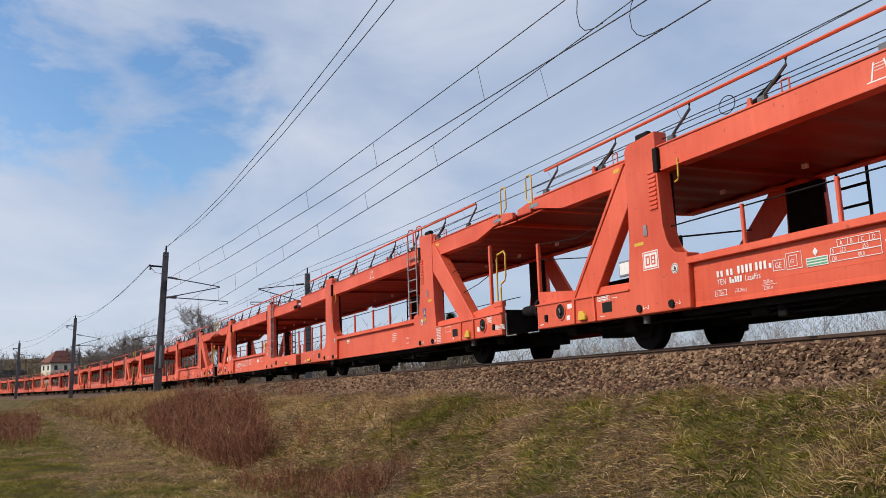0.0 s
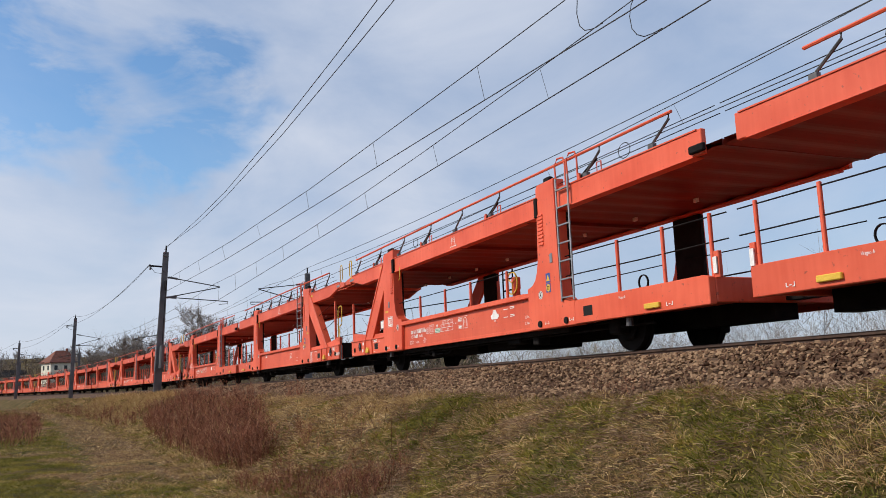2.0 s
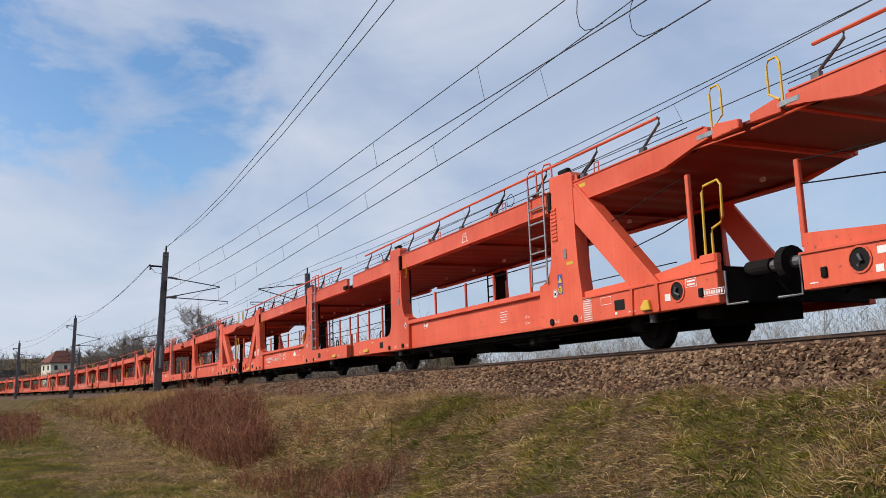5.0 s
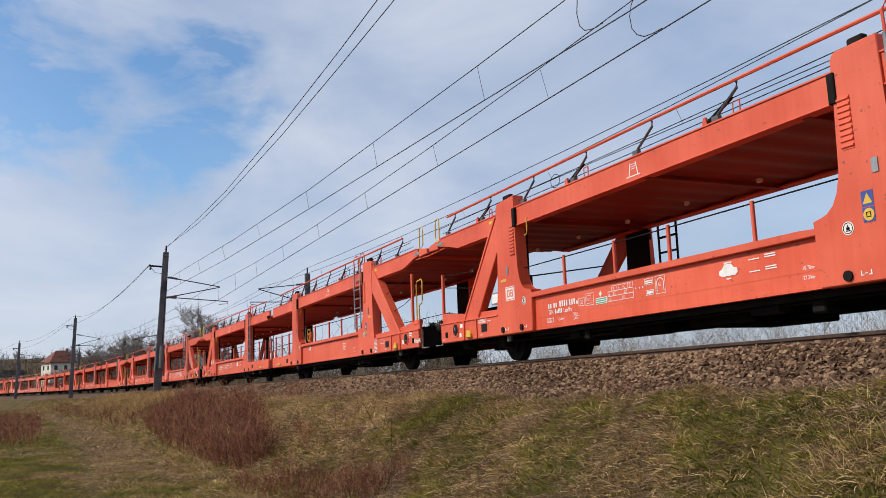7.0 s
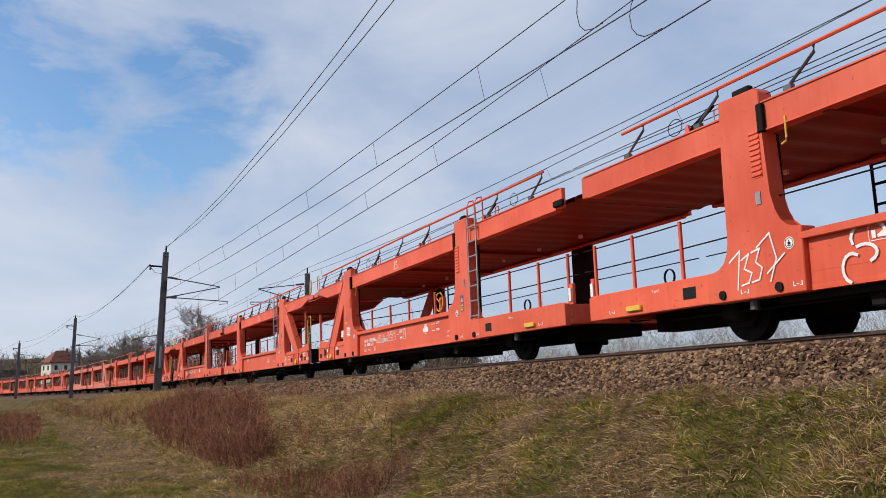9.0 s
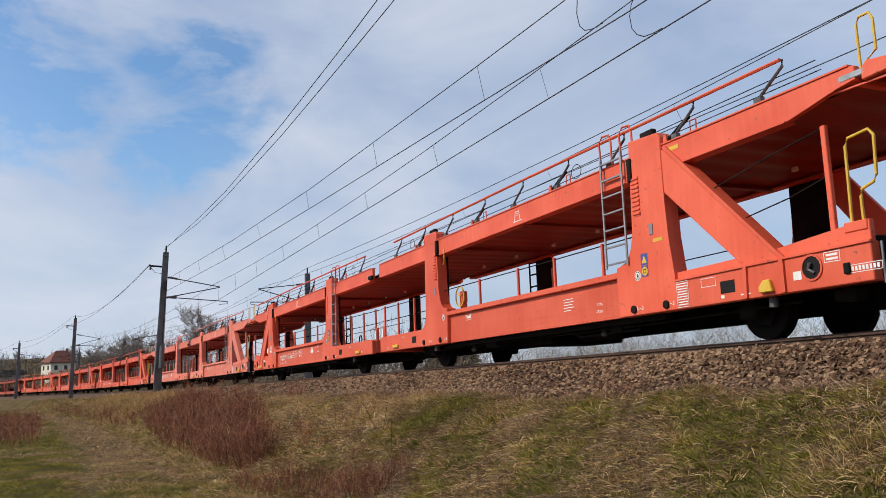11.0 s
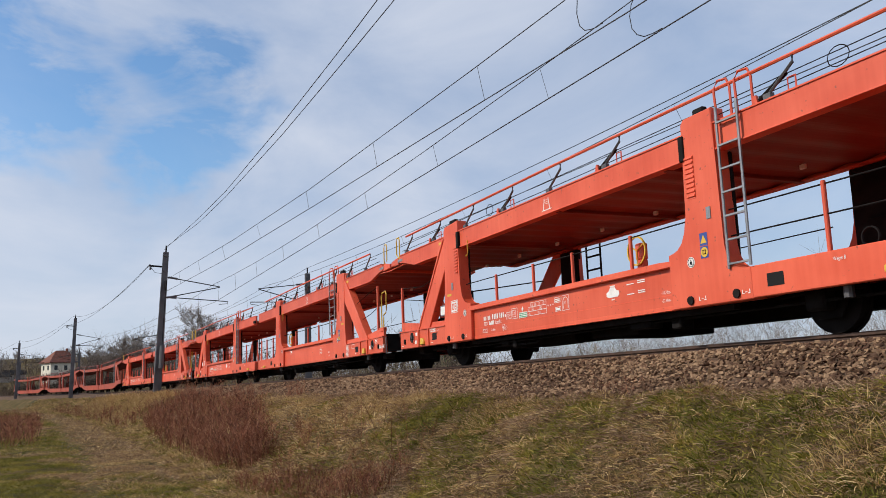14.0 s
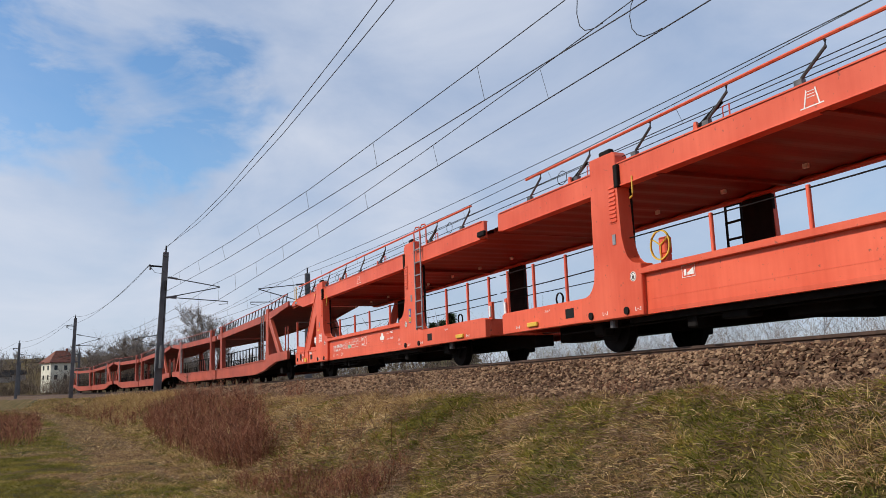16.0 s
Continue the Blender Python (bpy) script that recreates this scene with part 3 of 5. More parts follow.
    part("brake_rig", box(X(8.3), X(9.6), -0.8, 0.8, 0.26, 0.5, bevel=0.02), DARK, w)
    part("brake_pipe", tube([(X(2), -1.1, 0.40), (X(5), -1.12, 0.36), (X(9), -1.1, 0.38), (X(14.5), -1.1, 0.38)], 0.02, 6), DARK, w)
    for u0, u1, z0 in ((5.6, 5.9, 0.30), (6.05, 6.2, 0.24), (9.9, 10.4, 0.30), (10.9, 11.1, 0.24), (1.2, 1.5, 0.34)):
        part("brake_gear", box(X(u0), X(u1), -1.16, -0.9, z0, 0.49, bevel=0.02), DARK, w)
    part("brake_rod", tube([(X(5.2), -1.1, 0.30), (X(6.9), -1.1, 0.29), (X(7.2), -1.1, 0.4)], 0.018, 5), DARK, w)
    for u in ((2.9, 13.3) if front else (3.02, 13.5)):
        x = X(u)
        ax = part("wheelset", tube([(x, -1.0, 0.40), (x, 1.0, 0.40)], 0.075, 10), DARK, w)
        for sd in (-1, 1):
            part("wheel", disc(x, sd * 0.69, sd * 0.82, 0.40, 0.40, 28, hole=0.10), DARK, ax)
            part("tread_flange", disc(x, sd * 0.67, sd * 0.70, 0.40, 0.43, 28, hole=0.30), DARK, ax)
            part("axle_box", box(x - 0.15, x + 0.15, sd * 0.93, sd * 1.15, 0.27, 0.52, bevel=0.03), DARK, ax)
            part("leaf_spring", slab([(x - 0.62, 0.50), (x - 0.3, 0.55), (x + 0.3, 0.55), (x + 0.62, 0.50), (x + 0.62, 0.47), (x, 0.50), (x - 0.62, 0.47)], sd * 0.97, sd * 1.09), DARK, ax)
            part("axle_guard", slab([(x - 0.36, 0.52), (x - 0.17, 0.18), (x + 0.17, 0.18), (x + 0.36, 0.52)], sd * 0.89, sd * 0.92), DARK, ax)
        part("damper", tube([(x + 0.62, -1.28, 0.36), (x + 0.62, -1.28, 0.50)], 0.06, 10), STRUT, w, "grey round bracket")
    # buffers, coupling and hoses at the outer end
    for y in (-0.875, 0.875):
        bf = part("buffer", tube([(X(0.70), y, 0.93), (X(0.28), y, 0.93)], 0.11, 14), DARK, w)
        part("buffer_head", tube([(X(0.06), y, 0.93), (X(0.0), y, 0.93)], 0.22, 16), DARK, bf)
        part("buffer_rod", tube([(X(0.30), y, 0.93), (X(0.05), y, 0.93)], 0.08, 10), STRUT, bf)
    part("coupling", tube([(X(0.72), 0, 0.9), (X(0.3), 0, 0.82), (X(0.0), 0, 0.78)], 0.05, 6), DARK, w)
    part("brake_hose", tube([(X(0.72), -0.4, 0.8), (X(0.4), -0.42, 0.52), (X(0.05), -0.4, 0.6)], 0.03, 6), DARK, w)
    part("drawbar", box(X(15.9), X(16.5), -0.12, 0.12, 0.55, 0.75), DARK, w)
    part("shunter_step", tube([(X(0.62), -1.38, 0.9), (X(0.62), -1.38, 0.46), (X(0.25), -1.38, 0.46)], 0.016, 6), GREY, w)
    # rope railing along both edges, ladder on the far side
    for sd in (-1, 1):
        for u in (5.78, 7.27, 8.61, 10.27, 13.95, 15.07, 16.08):
            z0 = 0.66 if u < 12 else 0.84
            if sd > 0 and u > 12:
                part("railing_stub", box(X(u + 0.4) - 0.03, X(u + 0.4) + 0.03, 1.27, 1.33, z0, 1.30, bevel=0.008), DARK, w)
            elif sd < 0:
                part("railing_post", box(X(u) - 0.026, X(u) + 0.026, -1.33, -1.28, z0, 1.73, bevel=0.01), RED, w)
        lo = 1.35 if sd < 0 else 1.25
        part("rope", tube([(X(b + 0.05), sd * 1.3, 1.70), (X(8), sd * 1.3, 1.69), (X(c), sd * 1.3, 1.70)], 0.011, 5), DARK, w, "dark wire rope")
        part("rope", tube([(X(d), sd * 1.3, 1.70), (X(14.5), sd * 1.3, 1.685), (X(16.4), sd * 1.3, 1.68)], 0.011, 5), DARK, w, "dark wire rope")
        if sd < 0:
            part("rope", tube([(X(d), sd * 1.3, lo), (X(14.5), sd * 1.3, lo - 0.02), (X(16.4), sd * 1.3, lo - 0.02)], 0.011, 5), DARK, w, "dark wire rope")
    part("low_rail", tube([(X(d), 1.3, 1.27), (X(16.4), 1.3, 1.27)], 0.014, 5), DARK, w, "dark low rail")
    if not front:
        part("barrier_post", box(X(b + 0.10) - 0.025, X(b + 0.10) + 0.025, -1.22, -1.17, 0.66, 1.56, bevel=0.008), DARK, w)
        part("barrier_bar", tube([(X(b + 0.10), -1.195, 1.54), (X(3.25), 1.30, 1.96)], 0.014, 5), DARK, w, "dark barrier bar across the deck")
    for u in (rail0 + 4.6, rail1 - 1.2):
        ring_pts = [(X(u) + 0.15 * math.cos(k * math.tau / 14), -1.37, 3.06 + 0.12 * math.sin(k * math.tau / 14)) for k in range(15)]
        part("cable_loop", tube(ring_pts, 0.007, 4), DARK, w, "thin dark coiled cable")
    part("tag", box(X(16.2), X(16.13), -1.36, -1.34, 0.9, 1.12), WHITE, w, "small pale fluted tag")
    part("tag_post", box(X(16.22), X(16.12), -1.335, -1.27, 0.84, 1.2, bevel=0.008), RED, w)
    part("cable_reel", disc(X(14.4), -1.2, -1.17, 1.0, 0.12, 14, hole=0.105), DARK, w)
    if not front:
        part("lamp_box", box(X(15.95), X(16.25), -1.47, -1.40, 2.56, 2.67, bevel=0.015), DARK, w, "dark rectangular lamp on the deck edge")
    # the flap also takes the red with the underside's shade in its colour
    part("bridge_flap", slab(P([(-0.01, 2.73), (-0.01, 2.77), (0.9, 2.79), (0.9, 2.73)]), -1.30, 1.30), RED_SHADED, w, "hinged deck bridging flap")
    part("flap_bracket", slab(P([(0.10, 2.68), (0.10, 2.80), (0.52, 2.86), (0.60, 2.80), (0.60, 2.66)]), -1.42, -1.34, bevel=0.01), RED, w)
    part("flap_rod", tube([(X(0.05), -1.36, 2.62), (X(1.3), -1.36, 2.66)], 0.016, 5), RED, w)
    l0, l1, z0 = (12.39 + 0.20, 12.39 + 0.58, 0.9) if front else (4.73 + 0.18, 4.73 + 0.72, 1.26)
    far_lad = part("ladder", tube([(X(l0), 1.47, z0), (X(l0), 1.47, 3.05)], 0.024, 6), DARK, w, "dark steel ladder")
    part("ladder_rail", tube([(X(l1), 1.47, z0), (X(l1), 1.47, 3.05)], 0.024, 6), DARK, far_lad)
    for k in range(6):
        part("rung", box(X(l0), X(l1), 1.45, 1.49, z0 + 0.1 + 0.30 * k, z0 + 0.135 + 0.30 * k), DARK, far_lad)
    # near-side ladder
    l0, l1 = (b + 0.18, b + 0.72) if front else (d + 0.12, d + 0.5)
    z0 = 1.26 if front else 0.9
    lad = part("ladder", tube([(X(l0), -1.47, z0), (X(l0), -1.47, 3.05)], 0.02, 6), GREY, w, "grey steel ladder")
    part("ladder_rail", tube([(X(l1), -1.47, z0), (X(l1), -1.47, 3.05)], 0.02, 6), GREY, lad)
    for k in range(7):
        z = z0 + 0.06 + k * (1.72 if front else 2.0) / 6.4
        part("rung", box(X(l0), X(l1), -1.49, -1.45, z - 0.012, z + 0.012), GREY, lad)
    for u in (l0, l1):
        part("grab_hoop", tube([(X(u), -1.45, 2.88), (X(u), -1.47, 3.30), (X(u) + 0.05, -1.44, 3.40), (X(u) + 0.17, -1.40, 3.40), (X(u) + 0.22, -1.40, 3.28), (X(u) + 0.22, -1.40, 2.9)], 0.018, 6), RED, lad)
    pu = c - 0.36 if front else b + 0.44
    part("drain_pipe", tube([(X(pu), -1.425, 2.60), (X(pu), -1.43, 2.33), (X(pu) - 0.015, -1.43, 2.29), (X(pu) - 0.08, -1.43, 2.27)], 0.014, 6), YELLOW, w, "small yellowish bent pipe")
    # posts, gate loops and ropes at the coupling end
    u0 = 1.2 if front else 0.72
    zt = 2.33 if front else 2.05
    part("end_post", box(X(u0) - 0.035, X(u0) + 0.035, -1.40, -1.34, 1.0, zt, bevel=0.008), RED, w)
    part("rope", tube([(X(u0), -1.37, zt - 0.02), (X(2.0), -1.36, zt - 0.12), (X(3.2), -1.36, 2.0 if front else 2.1)], 0.009, 5), DARK, w, "dark wire rope")
    part("rope", tube([(X(u0), -1.37, 1.75), (X(1.8), -1.36, 1.62), (X(2.7), -1.36, 1.5)], 0.009, 5), DARK, w, "dark wire rope")
    if front:
        part("gate_loop", tube([(X(0.97), -1.36, 1.14), (X(0.95), -1.36, 2.02), (X(0.91), -1.36, 2.10), (X(0.64), -1.36, 2.13), (X(0.58), -1.36, 2.05), (X(0.60), -1.36, 1.62), (X(0.64), -1.36, 1.55), (X(0.80), -1.36, 1.50), (X(0.82), -1.36, 1.42), (X(0.82), -1.36, 1.14)], 0.018, 8), YELLOW, w, "yellow bent-tube gate loop")
        part("gate_seat", box(X(0.74), X(1.04), -1.42, -1.30, 1.05, 1.16, bevel=0.01), RED, w)
    else:
        bd = part("info_board", box(X(3.22), X(3.52), -1.43, -1.40, 1.10, 1.34, bevel=0.008), GREY, w, "pale grey framed board")
        part("board_face", box(X(3.25), X(3.49), -1.436, -1.428, 1.13, 1.31), WHITE, bd)
        part("bridge_plate", box(X(0.55), X(2.0), -1.15, 0.9, 1.04, 1.10, bevel=0.01), RED, w)
        part("bridge_edge", box(X(1.9), X(3.0), -1.1, 1.1, 1.10, 1.13), DARK, w)
    uw = 11.52 if front else 10.25
    hw = part("handwheel", disc(X(uw), -1.20, -1.175, 1.50, 0.23, 24, hole=0.208), YELLOW, w, "yellow brake handwheel")
    for k in range(3):
        r = Vector((math.cos(k * 2.09 + 0.5), 0, math.sin(k * 2.09 + 0.5))) * 0.215
        part("spoke", tube([(X(uw), -1.185, 1.50), (X(uw) + r.x, -1.185, 1.50 + r.z)], 0.011, 5), YELLOW, hw)
    part("handwheel_stand", box(X(uw) - 0.05, X(uw) + 0.09, -1.16, -1.05, 0.66, 1.36, bevel=0.01), RED, w)
    part("handwheel_gear", box(X(uw) - 0.07, X(uw) + 0.10, -1.17, -1.04, 1.36, 1.62, bevel=0.02), RED, w)
    for u in (0.62,):
        lp = part("handle_loop", tube([(X(u), -1.38, 2.80), (X(u), -1.38, 3.30), (X(u - 0.04), -1.38, 3.38), (X(u - 0.17), -1.38, 3.38), (X(u - 0.21), -1.38, 3.30), (X(u - 0.21), -1.38, 2.95), (X(u - 0.05), -1.38, 2.84)], 0.016, 8), YELLOW, w, "yellow tube handle")
    part("deck_latch", box(X(0.55), X(0.9), -1.42, -1.30, 2.72, 2.80, bevel=0.01), GREY, w)
    part("marker_plate", box(X(a - 0.35), X(a - 0.15), -1.42, -1.412, 2.74, 2.80), YELLOW, w, "yellow warning plate")
    part("marker_plate", box(X(a + 0.10), X(a + 0.32), -1.453, -1.447, 1.50, 1.55), YELLOW, w, "yellow warning plate")
    return w, X, (a, b, c, d)


halves = {}
for front in (False, True):
    halves[front] = carrier_half(front)


def old_half(front):
    """Half of an older car carrier: sagging girder, close-set railings, dull paint."""
    L = 15.2
    sgn = -1 if front else 1
    X = lambda u: sgn * (u - L / 2)
    P = lambda poly: [(X(u), z) for u, z in poly]
    w = thing("car_carrier_wagon", "faded dull-red older car carrier wagon with sagging girder", "railway wagon", "train wagons")
    for sd in (-1, 1):
        Y = lambda y: sd * y
        part("girder", slab(P([(0.6, 0.75), (0.6, 1.08), (3.2, 1.05), (4.2, 0.88), (15.0, 0.80), (15.0, 0.30), (6.0, 0.30), (4.4, 0.42), (2.4, 0.72)]), Y(1.44), Y(1.32), bevel=0.01), RED_OLD, w)
        part("girder_flange", slab(P([(4.2, 0.88), (15.0, 0.80), (15.0, 0.76), (4.2, 0.84)]), Y(1.47), Y(1.40)), RED_OLD, w)
        for u0, u1 in ((3.5, 3.95), (13.55, 13.95)):
            part("pillar", slab(P([(u0 - 0.1, 0.8), (u0, 1.4), (u0, 2.95), (u1, 2.95), (u1, 1.4), (u1 + 0.1, 0.8)]), Y(1.45), Y(1.25), bevel=0.012), RED_OLD, w)
        part("brace", slab(P([(1.7, 1.02), (2.1, 1.02), (3.52, 2.3), (3.52, 2.7)]), Y(1.43), Y(1.28), bevel=0.01), RED_OLD, w)
        part("deck_beam", slab(P([(0.5, 2.75), (0.5, 2.95), (3.6, 2.78), (14.9, 2.62), (14.9, 2.34), (3.6, 2.48)]), Y(1.42), Y(1.34), bevel=0.008), RED_OLD, w)
        part("safety_rail", tube([(X(0.7), Y(1.38), 3.25), (X(3.6), Y(1.38), 3.12), (X(14.8), Y(1.38), 2.98)], 0.02, 6), RED_OLD, w)
        for k in range(24):
            u = 0.8 + k * 0.6
            z = np.interp(u, (0.5, 3.6, 14.9), (2.93, 2.76, 2.60))
            part("railing_post", tube([(X(u) - 0.12, Y(1.38), z), (X(u) + 0.10, Y(1.38), z + 0.36)], 0.022, 5), STRUT, w)
        for k in range(13):
            u = 4.6 + k * 0.68
            part("railing_post", box(X(u) - 0.02, X(u) + 0.02, Y(1.22), Y(1.26), 0.6, 1.55), DARK, w)
        part("safety_rail", tube([(X(4.2), Y(1.24), 1.52), (X(13.3), Y(1.24), 1.50)], 0.02, 5), DARK, w)
    part("upper_deck", slab(P([(0.55, 2.80), (3.6, 2.60), (14.9, 2.46), (14.9, 2.42), (3.6, 2.55), (0.55, 2.76)]), -1.34, 1.34), RED_OLD, w)
    part("lower_deck", slab(P([(0.6, 0.92), (3.2, 0.90), (4.4, 0.6), (15.0, 0.55), (15.0, 0.5), (4.4, 0.54), (3.2, 0.84), (0.6, 0.86)]), -1.32, 1.32), DARK, w)
    part("centre_sill", box(X(0.6), X(15.1), -0.2, 0.2, 0.34, 0.5), DARK, w)
    lad = part("ladder", tube([(X(4.25), -1.47, 0.9), (X(4.25), -1.47, 2.95)], 0.02, 6), GREY, w)
    part("ladder_rail", tube([(X(4.65), -1.47, 0.9), (X(4.65), -1.47, 2.95)], 0.02, 6), GREY, lad)
    for k in range(7):
        part("rung", tube([(X(4.25), -1.47, 1.0 + k * 0.28), (X(4.65), -1.47, 1.0 + k * 0.28)], 0.014, 5), GREY, lad)
    part("gate_loop", tube([(X(1.1), -1.36, 1.05), (X(1.1), -1.36, 2.0), (X(0.7), -1.36, 2.0), (X(0.7), -1.36, 1.05)], 0.024, 6), RED_OLD, w)
    for u in (2.6, 12.4, 13.9):
        ax = part("wheelset", tube([(X(u), -1.0, 0.38), (X(u), 1.0, 0.38)], 0.075, 8), DARK, w)
        for sd in (-1, 1):
            part("wheel", disc(X(u), sd * 0.69, sd * 0.82, 0.38, 0.38, 24, hole=0.1), DARK, ax)
            part("axle_box", box(X(u) - 0.16, X(u) + 0.16, sd * 0.93, sd * 1.15, 0.25, 0.5, bevel=0.03), DARK, ax)
    for y in (-0.875, 0.875):
        bf = part("buffer", tube([(X(0.60), y, 0.95), (X(0.06), y, 0.95)], 0.10, 12), DARK, w)
        part("buffer_head", tube([(X(0.06), y, 0.95), (X(0.0), y, 0.95)], 0.22, 14), DARK, bf)
    return w


olds = {f: old_half(f) for f in (False, True)}


# ---- lettering and signs on the wagons' sides ----
WEB, FACE, BEAM = -1.3835, -1.4545, -1.4185


def on_web(z, y):
    """Heights of the markings on the girder's web, which is lower than the pillars' feet."""
    return 0.585 + (z - 0.585) * 0.95 if abs(y - WEB) < 0.004 else z


def letters(bm, txt, x, z, size, y, squeeze=0.8):
    """Adds words, drawn flat and facing the camera's side, left edge at x and foot at z."""
    cu = bpy.data.curves.new("letters", "FONT")
    cu.body, cu.size, cu.resolution_u = txt, size * 1.38, 2
    ob = new("letters", cu)
    me = bpy.data.meshes.new_from_object(ob)
    me.transform(Matrix.Translation((x, y, on_web(z, y))) @ Matrix.Rotation(radians(90), 4, "X") @ Matrix.Diagonal((squeeze, 1, 1, 1)))
    bm.from_mesh(me)
    bpy.data.objects.remove(ob)
    bpy.data.meshes.remove(me)
    bpy.data.curves.remove(cu)
    return bm


def bar(bm, x0, x1, z0, z1, y):
    z0, z1 = on_web(z0, y), on_web(z1, y)
    v = [bm.verts.new(p) for p in ((x0, y, z0), (x1, y, z0), (x1, y, z1), (x0, y, z1))]
    bm.faces.new(v)
    return bm


def frame_line(bm, x0, x1, z0, z1, y, w=0.008):
    for a in ((x0, x1, z0, z0 + w), (x0, x1, z1 - w, z1), (x0, x0 + w, z0 + w, z1 - w), (x1 - w, x1, z0 + w, z1 - w)):
        bar(bm, *a, y)
    return bm


def ring(bm, cx, cz, r0, r1, y, n=20):
    a = [bm.verts.new((cx + r0 * math.cos(k * math.tau / n), y, cz + r0 * math.sin(k * math.tau / n))) for k in range(n)] if r0 else None
    b = [bm.verts.new((cx + r1 * math.cos(k * math.tau / n), y, cz + r1 * math.sin(k * math.tau / n))) for k in range(n)]
    if a:
        for k in range(n):
            bm.faces.new((a[k], a[(k + 1) % n], b[(k + 1) % n], b[k]))
    else:
        bm.faces.new(b)
    return bm


def round_sign(w, x, z, y):
    sg = part("round_sign", ring(bmesh.new(), x, z, 0, 0.075, y), WHITE, w, "small round white sign")
    bm = ring(bmesh.new(), x, z, 0.055, 0.064, y - 0.002)
    bar(bm, x - 0.03, x + 0.03, z - 0.035, z - 0.025, y - 0.002), bar(bm, x - 0.022, x + 0.022, z - 0.02, z + 0.012, y - 0.002), bar(bm, x - 0.008, x + 0.008, z + 0.015, z + 0.035, y - 0.002)
    part("sign_mark", bm, DARK, sg)


def warning_pair(w, x, z):
    sq = part("warning_label", bar(bmesh.new(), x - 0.075, x + 0.075, z - 0.08, z + 0.09, FACE), BLUE, w, "blue label with a yellow triangle")
    bm = bmesh.new()
    bm.faces.new([bm.verts.new(p) for p in ((x - 0.06, FACE - 0.002, z - 0.05), (x + 0.06, FACE - 0.002, z - 0.05), (x, FACE - 0.002, z + 0.065))])
    part("triangle", bm, YELLOW, sq)
    sq = part("warning_label", bar(bmesh.new(), x - 0.075, x + 0.075, z - 0.25, z - 0.09, FACE), BLUE, w, "blue label with a yellow disc")
    d = part("yellow_disc", ring(bmesh.new(), x, z - 0.17, 0, 0.068, FACE - 0.002), YELLOW, sq)
    part("sign_mark", frame_line(bmesh.new(), x - 0.03, x + 0.03, z - 0.2, z - 0.14, FACE - 0.004, 0.01), DARK, sq)


def ladder_icon(w, x):
    """The pale warning sign on the deck beam: two slanted posts on a foot line."""
    bm = bmesh.new()
    y = BEAM
    bar(bm, x - 0.17, x + 0.17, 2.585, 2.60, y)
    for s in (-1, 1):
        bm.faces.new([bm.verts.new(p) for p in ((x + s * 0.12, y, 2.60), (x + s * 0.10, y, 2.60), (x + s * 0.055, y, 2.80), (x + s * 0.075, y, 2.80))])
    for z in (2.70, 2.735, 2.77):
        bar(bm, x - 0.06, x + 0.06, z, z + 0.008, y)
    part("stencil", bm, WHITE, w, "white stencilled warning sign")


def hook_marks(w, places):
    bm = bmesh.new()
    for x in places:
        bar(bm, x - 0.07, x - 0.055, 0.555, 0.61, FACE), bar(bm, x + 0.055, x + 0.07, 0.555, 0.61, FACE), bar(bm, x - 0.07, x - 0.03, 0.555, 0.565, FACE), bar(bm, x + 0.03, x + 0.07, 0.555, 0.565, FACE), bar(bm, x - 0.02, x + 0.02, 0.572, 0.582, FACE)
    part("stencil", bm, WHITE, w, "small white stencilled marks")


# rear half: X(u) = u - 8.25
w = halves[False][0]
O = -8.25
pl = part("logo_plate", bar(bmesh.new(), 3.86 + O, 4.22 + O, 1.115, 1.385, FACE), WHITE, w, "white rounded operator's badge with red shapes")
bm = frame_line(bmesh.new(), 3.875 + O, 4.205 + O, 1.13, 1.37, FACE - 0.002, 0.014)
frame_line(bm, 3.93 + O, 4.025 + O, 1.18, 1.32, FACE - 0.002, 0.024)
frame_line(bm, 4.055 + O, 4.15 + O, 1.18, 1.32, FACE - 0.002, 0.024)
bar(bm, 4.08 + O, 4.13 + O, 1.24, 1.262, FACE - 0.002)
part("badge_mark", bm, RED, pl)
round_sign(w, 4.56 + O, 1.06, FACE)
round_sign(w, 11.78 + O, 1.09, FACE)
warning_pair(w, 12.06 + O, 1.36)
bm = bmesh.new()
for x0, count, h in ((5.30, 2, 0.085), (5.48, 2, 0.085), (5.68, 4, 0.105), (5.99, 3, 0.105), (6.215, 1, 0.06)):
    for k in range(count):
        bar(bm, x0 + 0.071 * k + O, x0 + 0.071 * k + 0.042 + O, 0.845, 0.845 + h, WEB)
letters(bm, "TEN", 5.30 + O, 0.735, 0.078, WEB)
for k in range(5):
    bar(bm, 5.525 + 0.047 * k + O, 5.56 + 0.047 * k + O, 0.735, 0.817 if k != 1 else 0.785, WEB)
letters(bm, "Laaeffrs", 5.80 + O, 0.735, 0.078, WEB)
frame_line(bm, 5.24 + O, 5.46 + O, 0.585, 0.665, WEB)
letters(bm, "R  75m", 5.265 + O, 0.60, 0.045, WEB, 0.75)
letters(bm, "|-33,00m-|", 5.60 + O, 0.60, 0.05, WEB, 0.75)
letters(bm, "32,85 m", 6.10 + O, 0.655, 0.045, WEB, 0.75)
letters(bm, "32,00 m", 6.10 + O, 0.575, 0.045, WEB, 0.75)
bar(bm, 6.08 + O, 6.32 + O, 0.633, 0.639, WEB)
part("lettering", bm, WHITE, w, "white stencilled lettering")
bm = frame_line(bmesh.new(), 6.28 + O, 6.47 + O, 0.79, 0.93, WEB)
